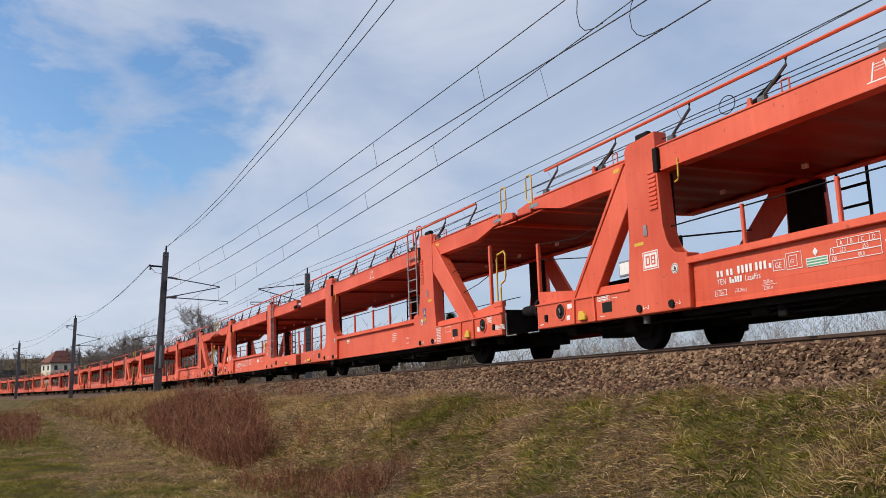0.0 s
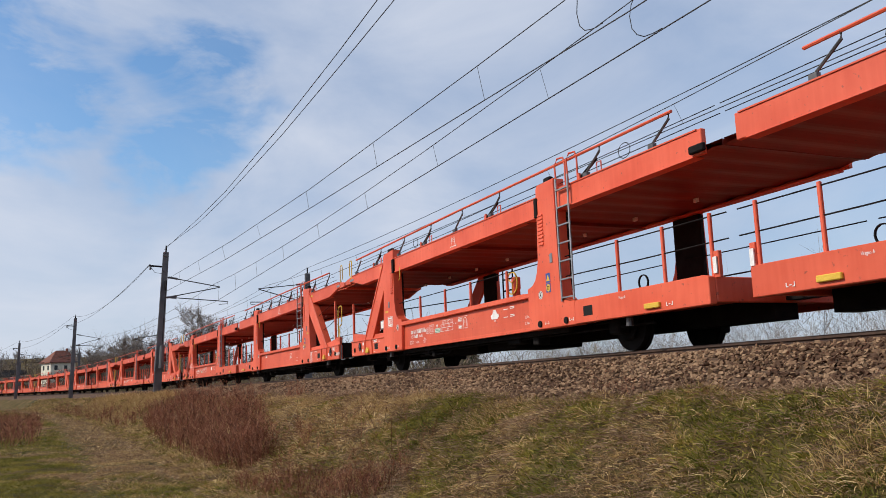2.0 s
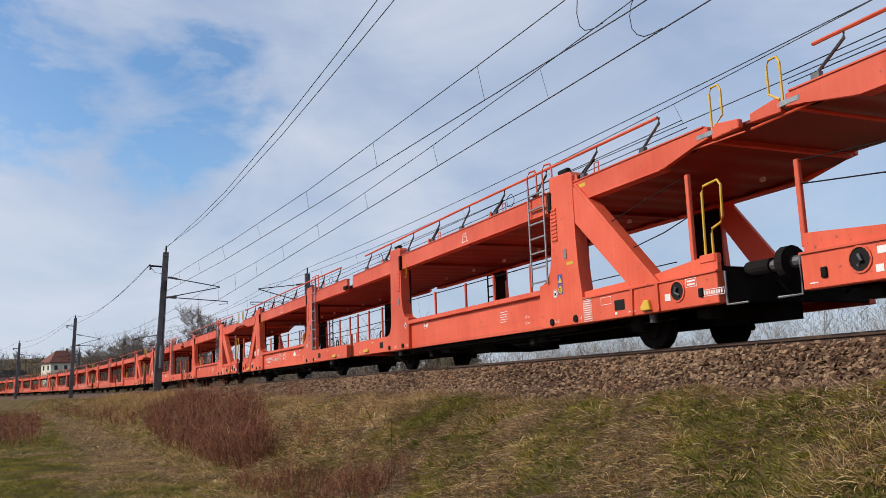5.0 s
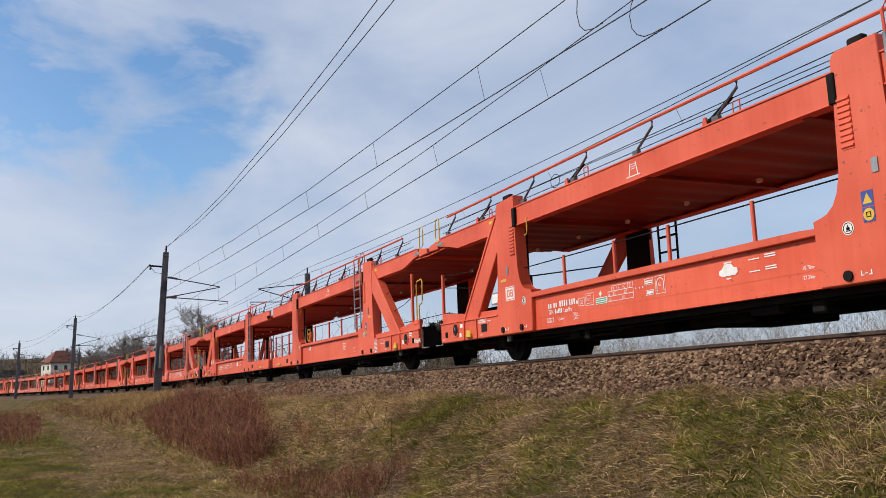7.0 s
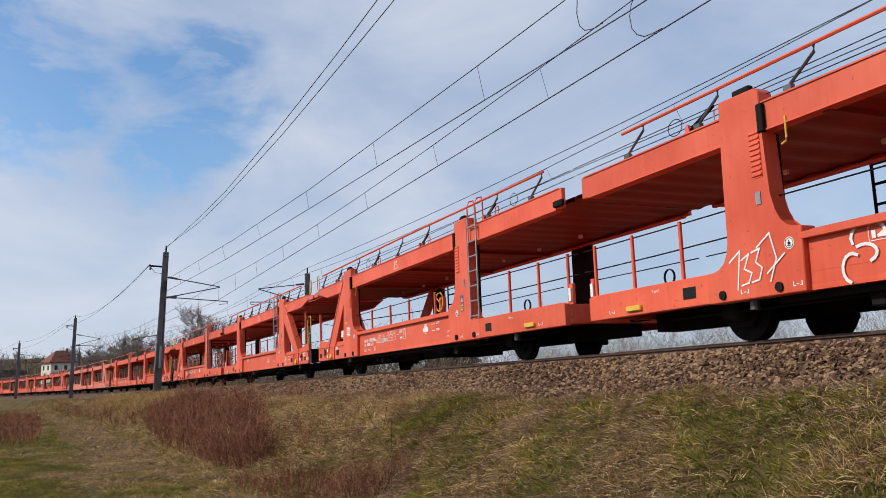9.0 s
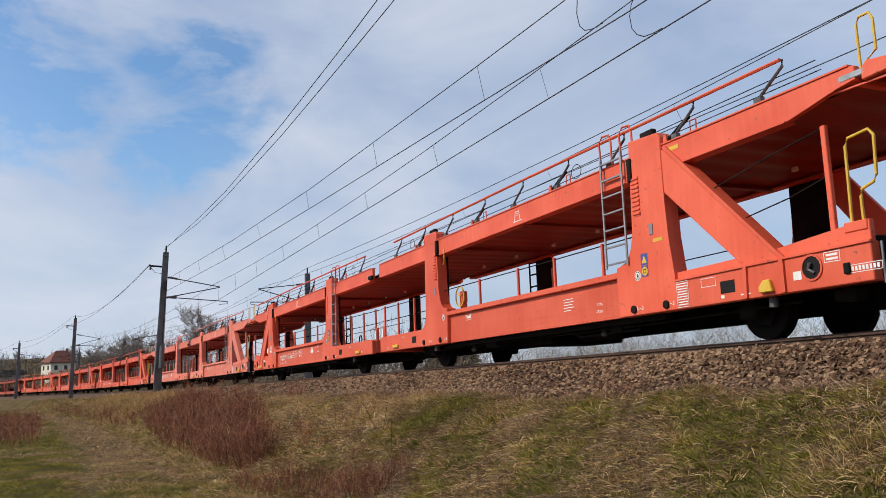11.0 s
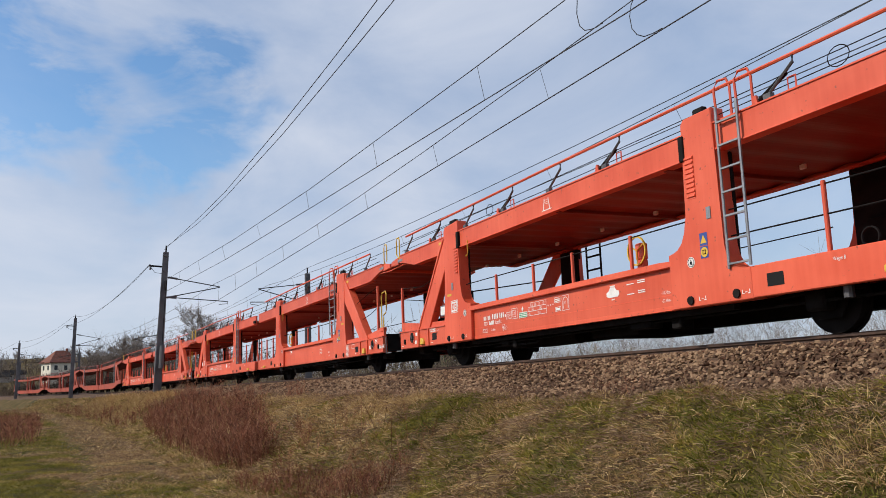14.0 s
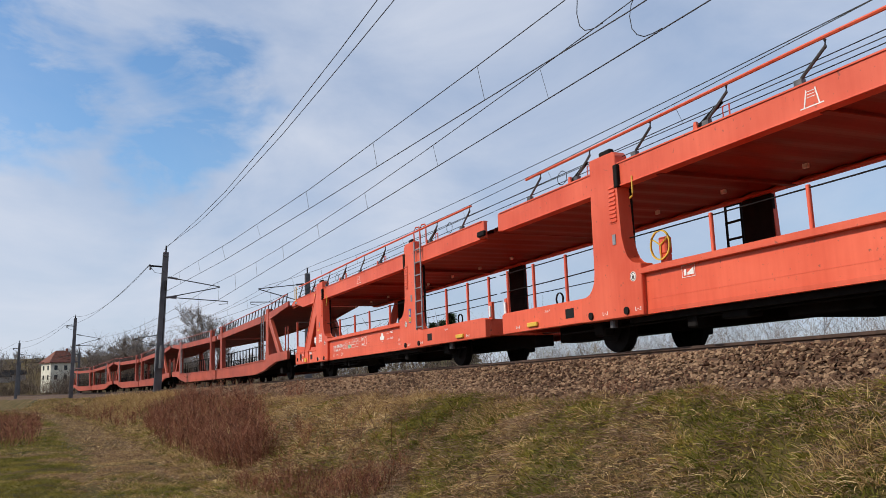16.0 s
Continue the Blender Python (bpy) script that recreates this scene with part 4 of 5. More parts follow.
letters(bm, "GE", 6.31 + O, 0.82, 0.075, WEB, 0.85)
frame_line(bm, 6.49 + O, 6.73 + O, 0.775, 0.985, WEB)
frame_line(bm, 6.53 + O, 6.66 + O, 0.81, 0.95, WEB)
letters(bm, "GT", 6.55 + O, 0.85, 0.05, WEB, 0.75)
part("lettering", bm, WHITE, w, "white stencilled boxes")
sp = part("striped_label", bar(bmesh.new(), 6.79 + O, 7.10 + O, 0.765, 0.875, WEB), WHITE, w, "white label with green stripes")
bm = bmesh.new()
for k in range(3):
    bar(bm, 6.80 + O, 7.09 + O, 0.775 + 0.034 * k, 0.795 + 0.034 * k, WEB - 0.002)
part("stripes", bm, GREEN, sp)
bm = bmesh.new()
bm.faces.new([bm.verts.new((6.93 + O + a, WEB, 0.92 + b)) for a, b in ((-0.04, 0), (0, -0.05), (0.04, 0), (0, 0.05))])
part("diamond", bm, WHITE, w, "white diamond label")
bm = frame_line(bmesh.new(), 7.24 + O, 7.80 + O, 0.94, 1.03, WEB)
frame_line(bm, 7.14 + O, 7.80 + O, 0.86, 0.945, WEB)
frame_line(bm, 7.12 + O, 7.80 + O, 0.775, 0.865, WEB)
for k, ch in enumerate("ABCD"):
    letters(bm, ch, 7.275 + 0.14 * k + O, 0.955, 0.055, WEB)
    if k:
        bar(bm, 7.24 + 0.14 * k + O, 7.247 + 0.14 * k + O, 0.94, 1.03, WEB)
letters(bm, "S", 7.165 + O, 0.875, 0.05, WEB), letters(bm, "27,5", 7.27 + O, 0.875, 0.05, WEB, 0.7), letters(bm, "35,5", 7.56 + O, 0.875, 0.05, WEB, 0.7)
letters(bm, "120", 7.145 + O, 0.79, 0.05, WEB, 0.7), letters(bm, "00,0", 7.5 + O, 0.79, 0.05, WEB, 0.7)
for x in (7.86, 7.95, 8.03):
    bar(bm, x + O - 0.012, x + O + 0.012, 0.90, 0.924, WEB)
part("lettering", bm, WHITE, w, "white stencilled load table")
bm = frame_line(bmesh.new(), 8.08 + O, 8.28 + O, 0.93, 1.03, WEB)
for z in (0.95, 0.98):
    bar(bm, 8.10 + O, 8.26 + O, z, z + 0.02, WEB)
frame_line(bm, 8.10 + O, 8.28 + O, 0.77, 0.85, WEB)
bar(bm, 8.12 + O, 8.26 + O, 0.79, 0.83, WEB)
frame_line(bm, 8.33 + O, 8.55 + O, 0.765, 1.04, WEB)
for k in range(9):
    t0, t1 = math.pi * k / 9, math.pi * (k + 1) / 9
    q = lambda t, r: (8.44 + O + r * math.cos(t), WEB, 0.915 + 0.88 * r * math.sin(t))
    bm.faces.new([bm.verts.new(p) for p in (q(t0, 0.07), q(t0, 0.085), q(t1, 0.085), q(t1, 0.07))])
bar(bm, 8.355 + O, 8.37 + O, 0.80, 0.93, WEB), bar(bm, 8.51 + O, 8.525 + O, 0.80, 0.93, WEB)
letters(bm, "GT", 8.395 + O, 0.88, 0.05, WEB, 0.7)
part("lettering", bm, WHITE, w, "white stencilled gauge sign")
bm = bmesh.new()
bm.faces.new([bm.verts.new((9.83 + O + a, WEB, 0.895 + b)) for a, b in ((-0.17, -0.045), (-0.12, -0.07), (0.13, -0.07), (0.17, -0.03), (0.16, 0.02), (0.10, 0.035), (0.06, 0.085), (-0.06, 0.09), (-0.11, 0.03), (-0.17, 0.01))])
bar(bm, 9.76 + O, 9.9 + O, 1.01, 1.03, WEB), bar(bm, 9.79 + O, 9.87 + O, 0.79, 0.81, WEB)
for x, z in ((10.28, 0.99), (10.28, 0.83), (10.55, 1.02), (10.55, 0.99), (10.55, 0.86), (10.55, 0.83)):
    bar(bm, x + O - 0.08, x + O + 0.10, z, z + 0.016, WEB)
part("lettering", bm, WHITE, w, "white car-shaped stencil and small lines")
bm = letters(bmesh.new(), "-10,70m-", 11.02 + O, 0.74, 0.05, WEB, 0.8)
letters(bm, "-27,30m-", 11.02 + O, 0.62, 0.05, WEB, 0.8)
part("lettering", bm, WHITE, w, "white stencilled lengths")
bm = letters(bmesh.new(), "Wagen B", 14.1 + O, 0.77, 0.045, FACE + 0.004, 0.75)
part("lettering", bm, WHITE, w, "white stencilled lettering")
hook_marks(w, (3.85 + O, 4.55 + O, 11.95 + O, 12.75 + O, 15.3 + O))
ladder_icon(w, 8.05 + O)
bm = frame_line(bmesh.new(), 2.62 + O, 2.95 + O, 0.785, 0.86, FACE + 0.004)
bar(bm, 2.65 + O, 2.92 + O, 0.80, 0.815, FACE + 0.004), bar(bm, 2.65 + O, 2.92 + O, 0.83, 0.845, FACE + 0.004)
bar(bm, 3.02 + O, 3.16 + O, 0.80, 0.812, FACE + 0.004), bar(bm, 1.72 + O, 1.86 + O, 0.76, 0.84, FACE + 0.004), bar(bm, 0.8 + O, 0.92 + O, 0.55, 0.565, FACE + 0.004)
bar(bm, 1.68 + O, 1.78 + O, 0.57, 0.65, FACE + 0.004), bar(bm, 2.66 + O, 2.80 + O, 0.54, 0.552, FACE + 0.004)
part("lettering", bm, WHITE, w, "small white stencilled boxes")

# front half: x = s - 24.75
w = halves[True][0]
O = -24.75
round_sign(w, 28.29 + O, 1.06, FACE)
round_sign(w, 21.13 + O, 1.07, FACE)
warning_pair(w, 28.47 + O, 1.28)
ladder_icon(w, 24.67 + O)
bm = letters(bmesh.new(), "-10,70m-", 27.05 + O, 0.74, 0.05, WEB, 0.8)
letters(bm, "-27,30m-", 27.05 + O, 0.62, 0.05, WEB, 0.8)
part("lettering", bm, WHITE, w, "white stencilled lengths")
bm = bmesh.new()
for k, x1 in enumerate((26.38, 26.40, 26.36, 26.40, 26.30)):
    bar(bm, 26.08 + O, x1 + O, 0.94 - 0.05 * k, 0.955 - 0.05 * k, WEB)
part("lettering", bm, WHITE, w, "small white lines of stencilled text")
bm = frame_line(bmesh.new(), 29.14 + O, 29.38 + O, 0.50, 0.86, FACE, 0.008)
for k in range(9):
    bar(bm, 29.16 + O, 29.36 + O, 0.53 + 0.036 * k, 0.546 + 0.036 * k, FACE)
part("lettering", bm, WHITE, w, "white ruled maintenance grid")
bm = frame_line(bmesh.new(), 29.64 + O, 29.92 + O, 0.72, 0.84, FACE + 0.004)
frame_line(bm, 31.68 + O, 31.9 + O, 0.76, 0.88, FACE + 0.004)
bar(bm, 31.71 + O, 31.87 + O, 0.785, 0.81, FACE + 0.004), bar(bm, 31.71 + O, 31.87 + O, 0.83, 0.855, FACE + 0.004)
frame_line(bm, 32.0 + O, 32.42 + O, 0.60, 0.69, FACE + 0.004)
for k in range(8):
    bar(bm, 32.03 + 0.046 * k + O, 32.06 + 0.046 * k + O, 0.62, 0.67, FACE + 0.004)
bar(bm, 30.0 + O, 30.06 + O, 0.54, 0.58, FACE + 0.004), bar(bm, 30.35 + O, 30.52 + O, 0.545, 0.56, FACE + 0.004), bar(bm, 31.22 + O, 31.34 + O, 0.62, 0.72, FACE + 0.004)
part("lettering", bm, WHITE, w, "small white stencilled boxes")
part("grey_plate", bar(bmesh.new(), 27.88 + O, 28.06 + O, 0.80, 0.90, WEB), GREY, w, "small pale metal plate")
bm = letters(bmesh.new(), "Wagen A", 18.5 + O, 0.77, 0.045, FACE + 0.004, 0.75)
part("lettering", bm, WHITE, w, "white stencilled lettering")
bm = frame_line(bmesh.new(), 22.15 + O, 22.42 + O, 0.93, 1.11, WEB)
bar(bm, 22.19 + O, 22.24 + O, 0.96, 1.05, WEB)
bm.faces.new([bm.verts.new((22.26 + O + a, WEB, 0.945 + b)) for a, b in ((0, 0), (0.13, 0), (0.13, 0.10), (0.0, 0.03))])
part("lettering", bm, WHITE, w, "white framed handbrake sign")
hook_marks(w, (17.5 + O, 20.35 + O, 21.2 + O, 28.3 + O, 29.0 + O))
for ww, x in ((halves[False][0], 3.97 - 8.25), (halves[False][0], 12.2 - 8.25), (halves[True][0], 28.68 - 24.75), (halves[True][0], 20.72 - 24.75)):
    part("name_plate", box(x - 0.04, x + 0.04, -1.462, -1.448, 1.62, 1.78), GREY, ww, "small grey metal plate")

# ---- overhead line: masts, cantilevers, wires ----
def at_line(s, v, z):
    x, y, _ = along(s, v)
    return Vector((x, y, z + rise(s)))


def mast(s, v, height, arm_to, arm_z, feeder, weights=False, tilt=0.0):
    """A steel mast with a cantilever that reaches to the wire at arm_to."""
    side = 1 if arm_to > v else -1
    m = thing("catenary_mast", "dark steel overhead line mast with hinged cantilever", "catenary mast", "overhead line masts")
    x, y, a = along(s, v)
    m.matrix_world = Matrix.Translation((x, y, rise(s))) @ Matrix.Rotation(a, 4, "Z") @ Matrix.Rotation(radians(-tilt), 4, "X")
    bm = bmesh.new()
    for sx in (-0.11, 0.11):
        lo = [(sx - 0.04, -0.23), (sx + 0.04, -0.23), (sx + 0.04, 0.23), (sx - 0.04, 0.23)]
        A = [bm.verts.new((p, q, -0.9)) for p, q in lo]
        B = [bm.verts.new((p * 0.75, q * 0.72, height)) for p, q in lo]
        for i in range(4):
            bm.faces.new((A[i], A[(i + 1) % 4], B[(i + 1) % 4], B[i]))
        bm.faces.new(A[::-1]), bm.faces.new(B)
    part("pole", bm, MAST, m)
    for k in range(9):
        z = 0.5 + k * (height - 0.8) / 8
        part("batten", box(-0.16, 0.16, -0.13, 0.13, z, z + 0.14), MAST, m)
    part("footing", box(-0.32, 0.32, -0.36, 0.36, -1.1, -0.52, bevel=0.04), TIMBER, m)
    part("top_pin", tube([(0, 0, height), (0, 0, height + 0.42)], 0.05, 8), DARK, m)
    r = arm_to - v
    tip = side * 0.55
    for z0, z1, y1, nm in ((arm_z + 1.55, arm_z + 1.15, r, "top_tie"), (arm_z + 0.25, arm_z + 1.12, r, "strut"), (arm_z + 0.28, arm_z + 0.22, r + tip, "registration_tube")):
        part(nm, tube([(0, side * 0.2, z0), (0, y1, z1)], 0.032, 6), DARK, m)
        part("insulator", tube([(0, side * 0.25, z0), (0, side * 0.25 + 0.16 * r, z0 + 0.16 * (z1 - z0))], 0.065, 8), MAST, m)
    part("steady_arm", tube([(0, r + tip, arm_z + 0.22), (0, r + tip, arm_z + 0.08), (0, r, arm_z)], 0.018, 5), DARK, m)
    if feeder:
        part("feeder_arm", box(-0.05, 0.05, -side * 0.1, -side * 0.95, height - 1.0, height - 0.9), DARK, m)
        part("jumper", tube([(0, -side * 0.85, height - 1.05), (0, -side * 0.6, height - 1.35), (0, -side * 0.15, height - 1.4)], 0.014, 5), WIRE, m)
        part("insulator", tube([(0, -side * 0.88, height - 1.2), (0, -side * 0.88, height - 0.95)], 0.06, 8), MAST, m)
    if weights:
        part("pulley", disc(0.16, 0.05, 0.12, arm_z + 1.0, 0.3, 18, hole=0.1), DARK, m)
        part("weight_rope", tube([(0.3, 0.08, arm_z + 1.0), (0.3, 0.08, 2.5)], 0.018, 5), DARK, m)
        part("weight_stack", tube([(0.32, 0.1, 1.2), (0.32, 0.1, 2.6)], 0.15, 10), MAST, m, "stack of round grey tension weights")
        part("weight_guard", box(-0.2, 0.2, -0.24, -0.16, 1.0, 2.3), MAST, m)
    return m


MAST_S = (-56.0, -111.0, -164.0, -215.0, -265.0)
for k, s in enumerate(MAST_S):
    mast(s, -3.15, 8.55 if k == 0 else 8.9, 0.35 if k % 2 == 0 else -0.3, 5.4, True, k == 0, 2.6 if k == 0 else 1.6)
    mast(s - 2, 7.2, 7.7 if k == 0 else 7.4, 3.7 if k % 2 == 0 else 4.3, 5.4, False)


def wire(name, pts, r, label, sag=None):
    """One wire through places; sag gives the dip of each span."""
    path = []
    for i, (p, q) in enumerate(zip(pts, pts[1:])):
        p, q = Vector(p), Vector(q)
        n = 10 if sag else 1
        for k in range(n):
            t = k / n
            o = p.lerp(q, t)
            if sag:
                o.z -= 4 * sag[min(i, len(sag) - 1)] * t * (1 - t)
            path.append(o)
    path.append(Vector(pts[-1]))
    w = thing(name, label, "overhead wire", "overhead wires")
    part("strand", tube(path, r, 5), WIRE, w)
    return w, path


def drop(w, path_top, path_low, s0, step, count):
    """Thin droppers between a carrier and a contact wire."""
    def at(path, x):
        for p, q in zip(path, path[1:]):
            if min(p.x, q.x) <= x <= max(p.x, q.x):
                return p.lerp(q, (x - p.x) / (q.x - p.x))
        return None
    for k in range(count):
        p, q = at(path_top, s0 - step * k), at(path_low, s0 - step * k + 0.28)
        if p and q:
            part("dropper", tube([p, q], 0.006, 4), WIRE, w)


def stays(v_even, v_odd, z, z_near=None):
    z_near = z if z_near is None else z_near
    return [at_line(44, v_odd, z_near)] + [at_line(2, v_odd, z_near)] + [at_line(s, v_even if k % 2 == 0 else v_odd, z) for k, s in enumerate(MAST_S)]


CW, CP = wire("contact_wire", stays(0.35, 0.0, 5.40), 0.0125, "dark overhead contact wire above the track")
MW, MP = wire("carrier_wire", stays(0.35, 0.0, 6.60, 6.80), 0.0105, "dark sagging carrier wire above the track", (0.5, 0.70, 0.7, 0.7, 0.7, 0.7))
drop(MW, MP, CP, -9.15, 5.73, 30)
# the overlapping section that is tensioned at the mast
CW2, CP2 = wire("contact_wire", [(44, 11.5, 6.6), (-10.76, 8.3, 5.52), (-15.2, 7.8, 5.38), (-25.8, 7.18, 5.40), (-37.8, 6.4, 5.42), (-55.9, 5.55, 5.95)], 0.0115, "dark contact wire of the overlapping section")
MW2, MP2 = wire("carrier_wire", [(44, 11.5, 8.2), (-12.41, 8.2, 6.47), (-15.47, 7.8, 6.22), (-26.45, 7.15, 6.05), (-35.9, 6.4, 5.98), (-55.9, 5.5, 6.65)], 0.0105, "dark carrier wire of the overlapping section")
drop(MW2, MP2, CP2, -9.6, 5.73, 8)
CW3, CP3 = wire("contact_wire", [(p[0], p[1] + 4.0, p[2]) for p in stays(-0.2, 0.25, 5.42)], 0.0115, "dark contact wire above the farther track")
MW3, MP3 = wire("carrier_wire", [(p[0], p[1] + 4.0, p[2]) for p in stays(-0.2, 0.25, 6.55, 6.88)], 0.0105, "dark carrier wire above the farther track", (0.5, 0.95, 0.75))
drop(MW3, MP3, CP3, -4, 5.73, 30)
wire("jumper_cable", [(-12.0, 8.2, 6.5), (-12.02, 8.2, 6.3), (-12.06, 8.2, 6.05), (-12.0, 8.2, 5.8), (-11.85, 8.2, 5.65), (-11.67, 8.2, 5.59), (-11.5, 8.2, 5.56), (-11.3, 8.2, 5.56)], 0.009, "dark looped jumper cable on the overhead line")
wire("jumper_cable", [(-11.7, 9.25, 6.42), (-11.85, 9.25, 6.3), (-11.92, 9.25, 6.1), (-11.88, 9.25, 5.85), (-11.75, 9.25, 5.68), (-11.55, 9.25, 5.56), (-11.3, 9.25, 5.52), (-11.05, 9.25, 5.51)], 0.009, "dark looped jumper cable on the overhead line")
# feeder wires on the mast heads
F1, _ = wire("feeder_wire", [(20, 8.1, 8.9), (-16.11, 6.28, 7.84), (-20.00, 6.21, 7.73), (-25.83, 6.12, 7.64), (-35.30, 5.96, 7.69), (-42.69, 5.83, 7.93), at_line(-56, -2.80, 8.85)], 0.012, "dark feeder wire along the mast heads")
F2, _ = wire("feeder_wire", [(20, 7.6, 8.9), (-16.41, 6.00, 7.93), (-19.19, 5.97, 7.82), (-24.96, 5.91, 7.71), (-34.49, 5.82, 7.74), (-42.06, 5.74, 8.03), at_line(-56, -2.86, 8.7)], 0.012, "dark feeder wire along the mast heads")
wire("feeder_wire", [at_line(-56, -3.74, 7.72), at_line(-111, -4.05, 8.0), at_line(-164, -4.05, 8.0), at_line(-215, -4.05, 8.0)], 0.014, "dark feeder wire along the mast heads", (0.9, 0.9, 0.9))
wire("feeder_wire", [at_line(-56, -3.70, 7.72), at_line(-111, -3.15, 9.1), at_line(-164, -3.15, 9.1), at_line(-215, -3.15, 9.1)], 0.014, "dark feeder wire along the mast heads", (1.0, 0.9, 0.9))
wire("feeder_wire", [at_line(10, 7.2, 8.1), at_line(-58, 7.2, 8.1), at_line(-113, 7.2, 7.8), at_line(-166, 7.2, 7.8)], 0.014, "dark feeder wire on the farther masts", (0.5, 0.9, 0.9))


# ---- plants ----
def blades(base, way, length, width, rng, droop=0.5, bend=0.6):
    """Thin bent blades as one mesh: root pair, middle pair, tip."""
    n = len(base)
    way = way / np.linalg.norm(way, axis=1, keepdims=True)
    side = np.cross(way, rng.normal(size=(n, 3)))
    side /= np.linalg.norm(side, axis=1, keepdims=True) + 1e-9
    L, W = length[:, None], width[:, None]
    sink = np.zeros((n, 3))
    sink[:, 2] = -droop * length
    out = np.cross(side, way) * bend * L * rng.uniform(-0.4, 0.4, (n, 1))
    mid = base + way * L * 0.55 + sink * 0.2 + out * 0.5
    tip = base + way * L + sink * 0.6 + out
    v = np.stack([base - side * W * 0.5, base + side * W * 0.5, mid - side * W * 0.42, mid + side * W * 0.42, tip], 1).reshape(-1, 3)
    o = (np.arange(n) * 5)[:, None]
    quad, tri = o + np.array([[0, 1, 3, 2]]), o + np.array([[2, 3, 4]])
    return v, quad, tri


def blade_mesh(name, pieces, mat, label, category, parent=None):
    V, F, k = [], [], 0
    for v, q, t in pieces:
        V.append(v)
        F += (q + k).tolist() + (t + k).tolist()
        k += len(v)
    return cloud_mesh(name, np.concatenate(V).tolist(), F, mat, label, category, "stuff", parent)


def scatter(rng, n, s0, s1, v0, v1, near=1.0):
    """Places on the ground in a stretch of the line, denser towards s1 for near > 1."""
    s = s1 - (s1 - s0) * rng.uniform(0, 1, n) ** near
    v = rng.uniform(v0, v1, n)
    pts = np.empty((n, 3))
    for i in range(n):
        x, y, _ = along(s[i], v[i])
        pts[i] = (x, y, ground_z(x, y))
    return pts


def patchy(pts, scale, seed):
    return np.array([noise.noise((p[0] * scale, p[1] * scale, seed)) for p in pts])


def lean(rng, n, up, pull=(0.0, 0.0)):
    w = rng.normal(size=(n, 3))
    w[:, 2] = up + 0.25 * np.abs(w[:, 2])
    w[:, 0] += pull[0]
    w[:, 1] += pull[1]
    return w


def tufts(rng, pts, per, radius):
    """Roots of several blades round each place."""
    k = np.repeat(pts, per, 0)
    k[:, :2] += rng.normal(0, radius, (len(k), 2))
    return k


rng = np.random.default_rng(11)
green, straw, litter = [], [], []


def tuft_blades(pts, per, radius, up, fall, length, width, droop=0.5):
    """Tufts: blades that spring from each place, lean outwards and hang over."""
    r = np.repeat(pts, per, 0)
    off = rng.normal(0, 1, (len(r), 2))
    r[:, :2] += off * radius
    size = np.repeat(rng.uniform(0.6, 1.35, len(pts)), per)
    way = np.concatenate([off * 0.55 + rng.normal(0, 0.55, off.shape), np.full((len(r), 1), up)], 1)
    way[:, 1] -= fall
    return blades(r, way, size * rng.uniform(*length, len(r)), rng.uniform(0.6, 1.2, len(r)) * width, rng, droop, 1.6)


# the bank below the ballast: a dense undercoat, then standing green tufts, hanging dry tufts and brown mats
for s0, s1, v0, area, k in ((-12.5, -3.0, -6.4, 26, 1.0), (-26, -12.5, -7.0, 44, 1.6), (-62, -26, -7.0, 118, 2.6), (-130, -62, -7.0, 220, 5.0)):
    dense = 560 / k ** 2.1
    p = scatter(rng, int(area * dense), s0, s1, v0, -3.66)
    m = patchy(p, 0.9, 3.0) + 0.6 * patchy(p, 2.6, 9.0)
    dry = np.where(p[:, 1] > 4.3, 0.40, 0.20) if s1 < -5 else 0.0
    g, d, b = p[m > -0.12 + dry], p[(m < 0.0 + 2 * dry) & (m > -0.5)], p[(patchy(p, 1.3, 21.0) > 0.12) | ((m < -0.05) & (s1 > -5))]
    green.append(tuft_blades(g, 6, 0.05 * k, 0.9, 0.25, (0.035, 0.10 * k ** 0.5), 0.0085 * k))
    straw.append(tuft_blades(d, 5, 0.06 * k, 0.6, 0.25, (0.035, 0.10 * k ** 0.5), 0.0065 * k))
    litter.append(tuft_blades(b, 6, 0.07 * k, 0.30, 0.4, (0.04, 0.12 * k ** 0.5), 0.0065 * k))
    big = scatter(rng, int(area * 30 / k ** 1.8), s0, s1, v0, -3.66)
    dry = np.where(big[:, 1] > 4.3, 0.40, 0.20) if s1 < -5 else 0.0
    m = patchy(big, 0.7, 13.0) + 0.5 * patchy(big, 2.0, 19.0)
    green.append(tuft_blades(big[m > 0.10 + dry], 34, 0.045 * k ** 0.6, 1.25, 0.25, (0.05, 0.16 * k ** 0.4), 0.0100 * k, 0.7))
    straw.append(tuft_blades(big[(m < 0.16 + 2 * dry) & (m > -0.22)], 34, 0.05 * k ** 0.6, 0.85, 0.3, (0.06, 0.19 * k ** 0.4), 0.0078 * k, 0.8))
    litter.append(tuft_blades(big[m < -0.20], 26, 0.07 * k ** 0.6, 0.6, 0.3, (0.06, 0.17 * k ** 0.4), 0.006 * k, 0.6))
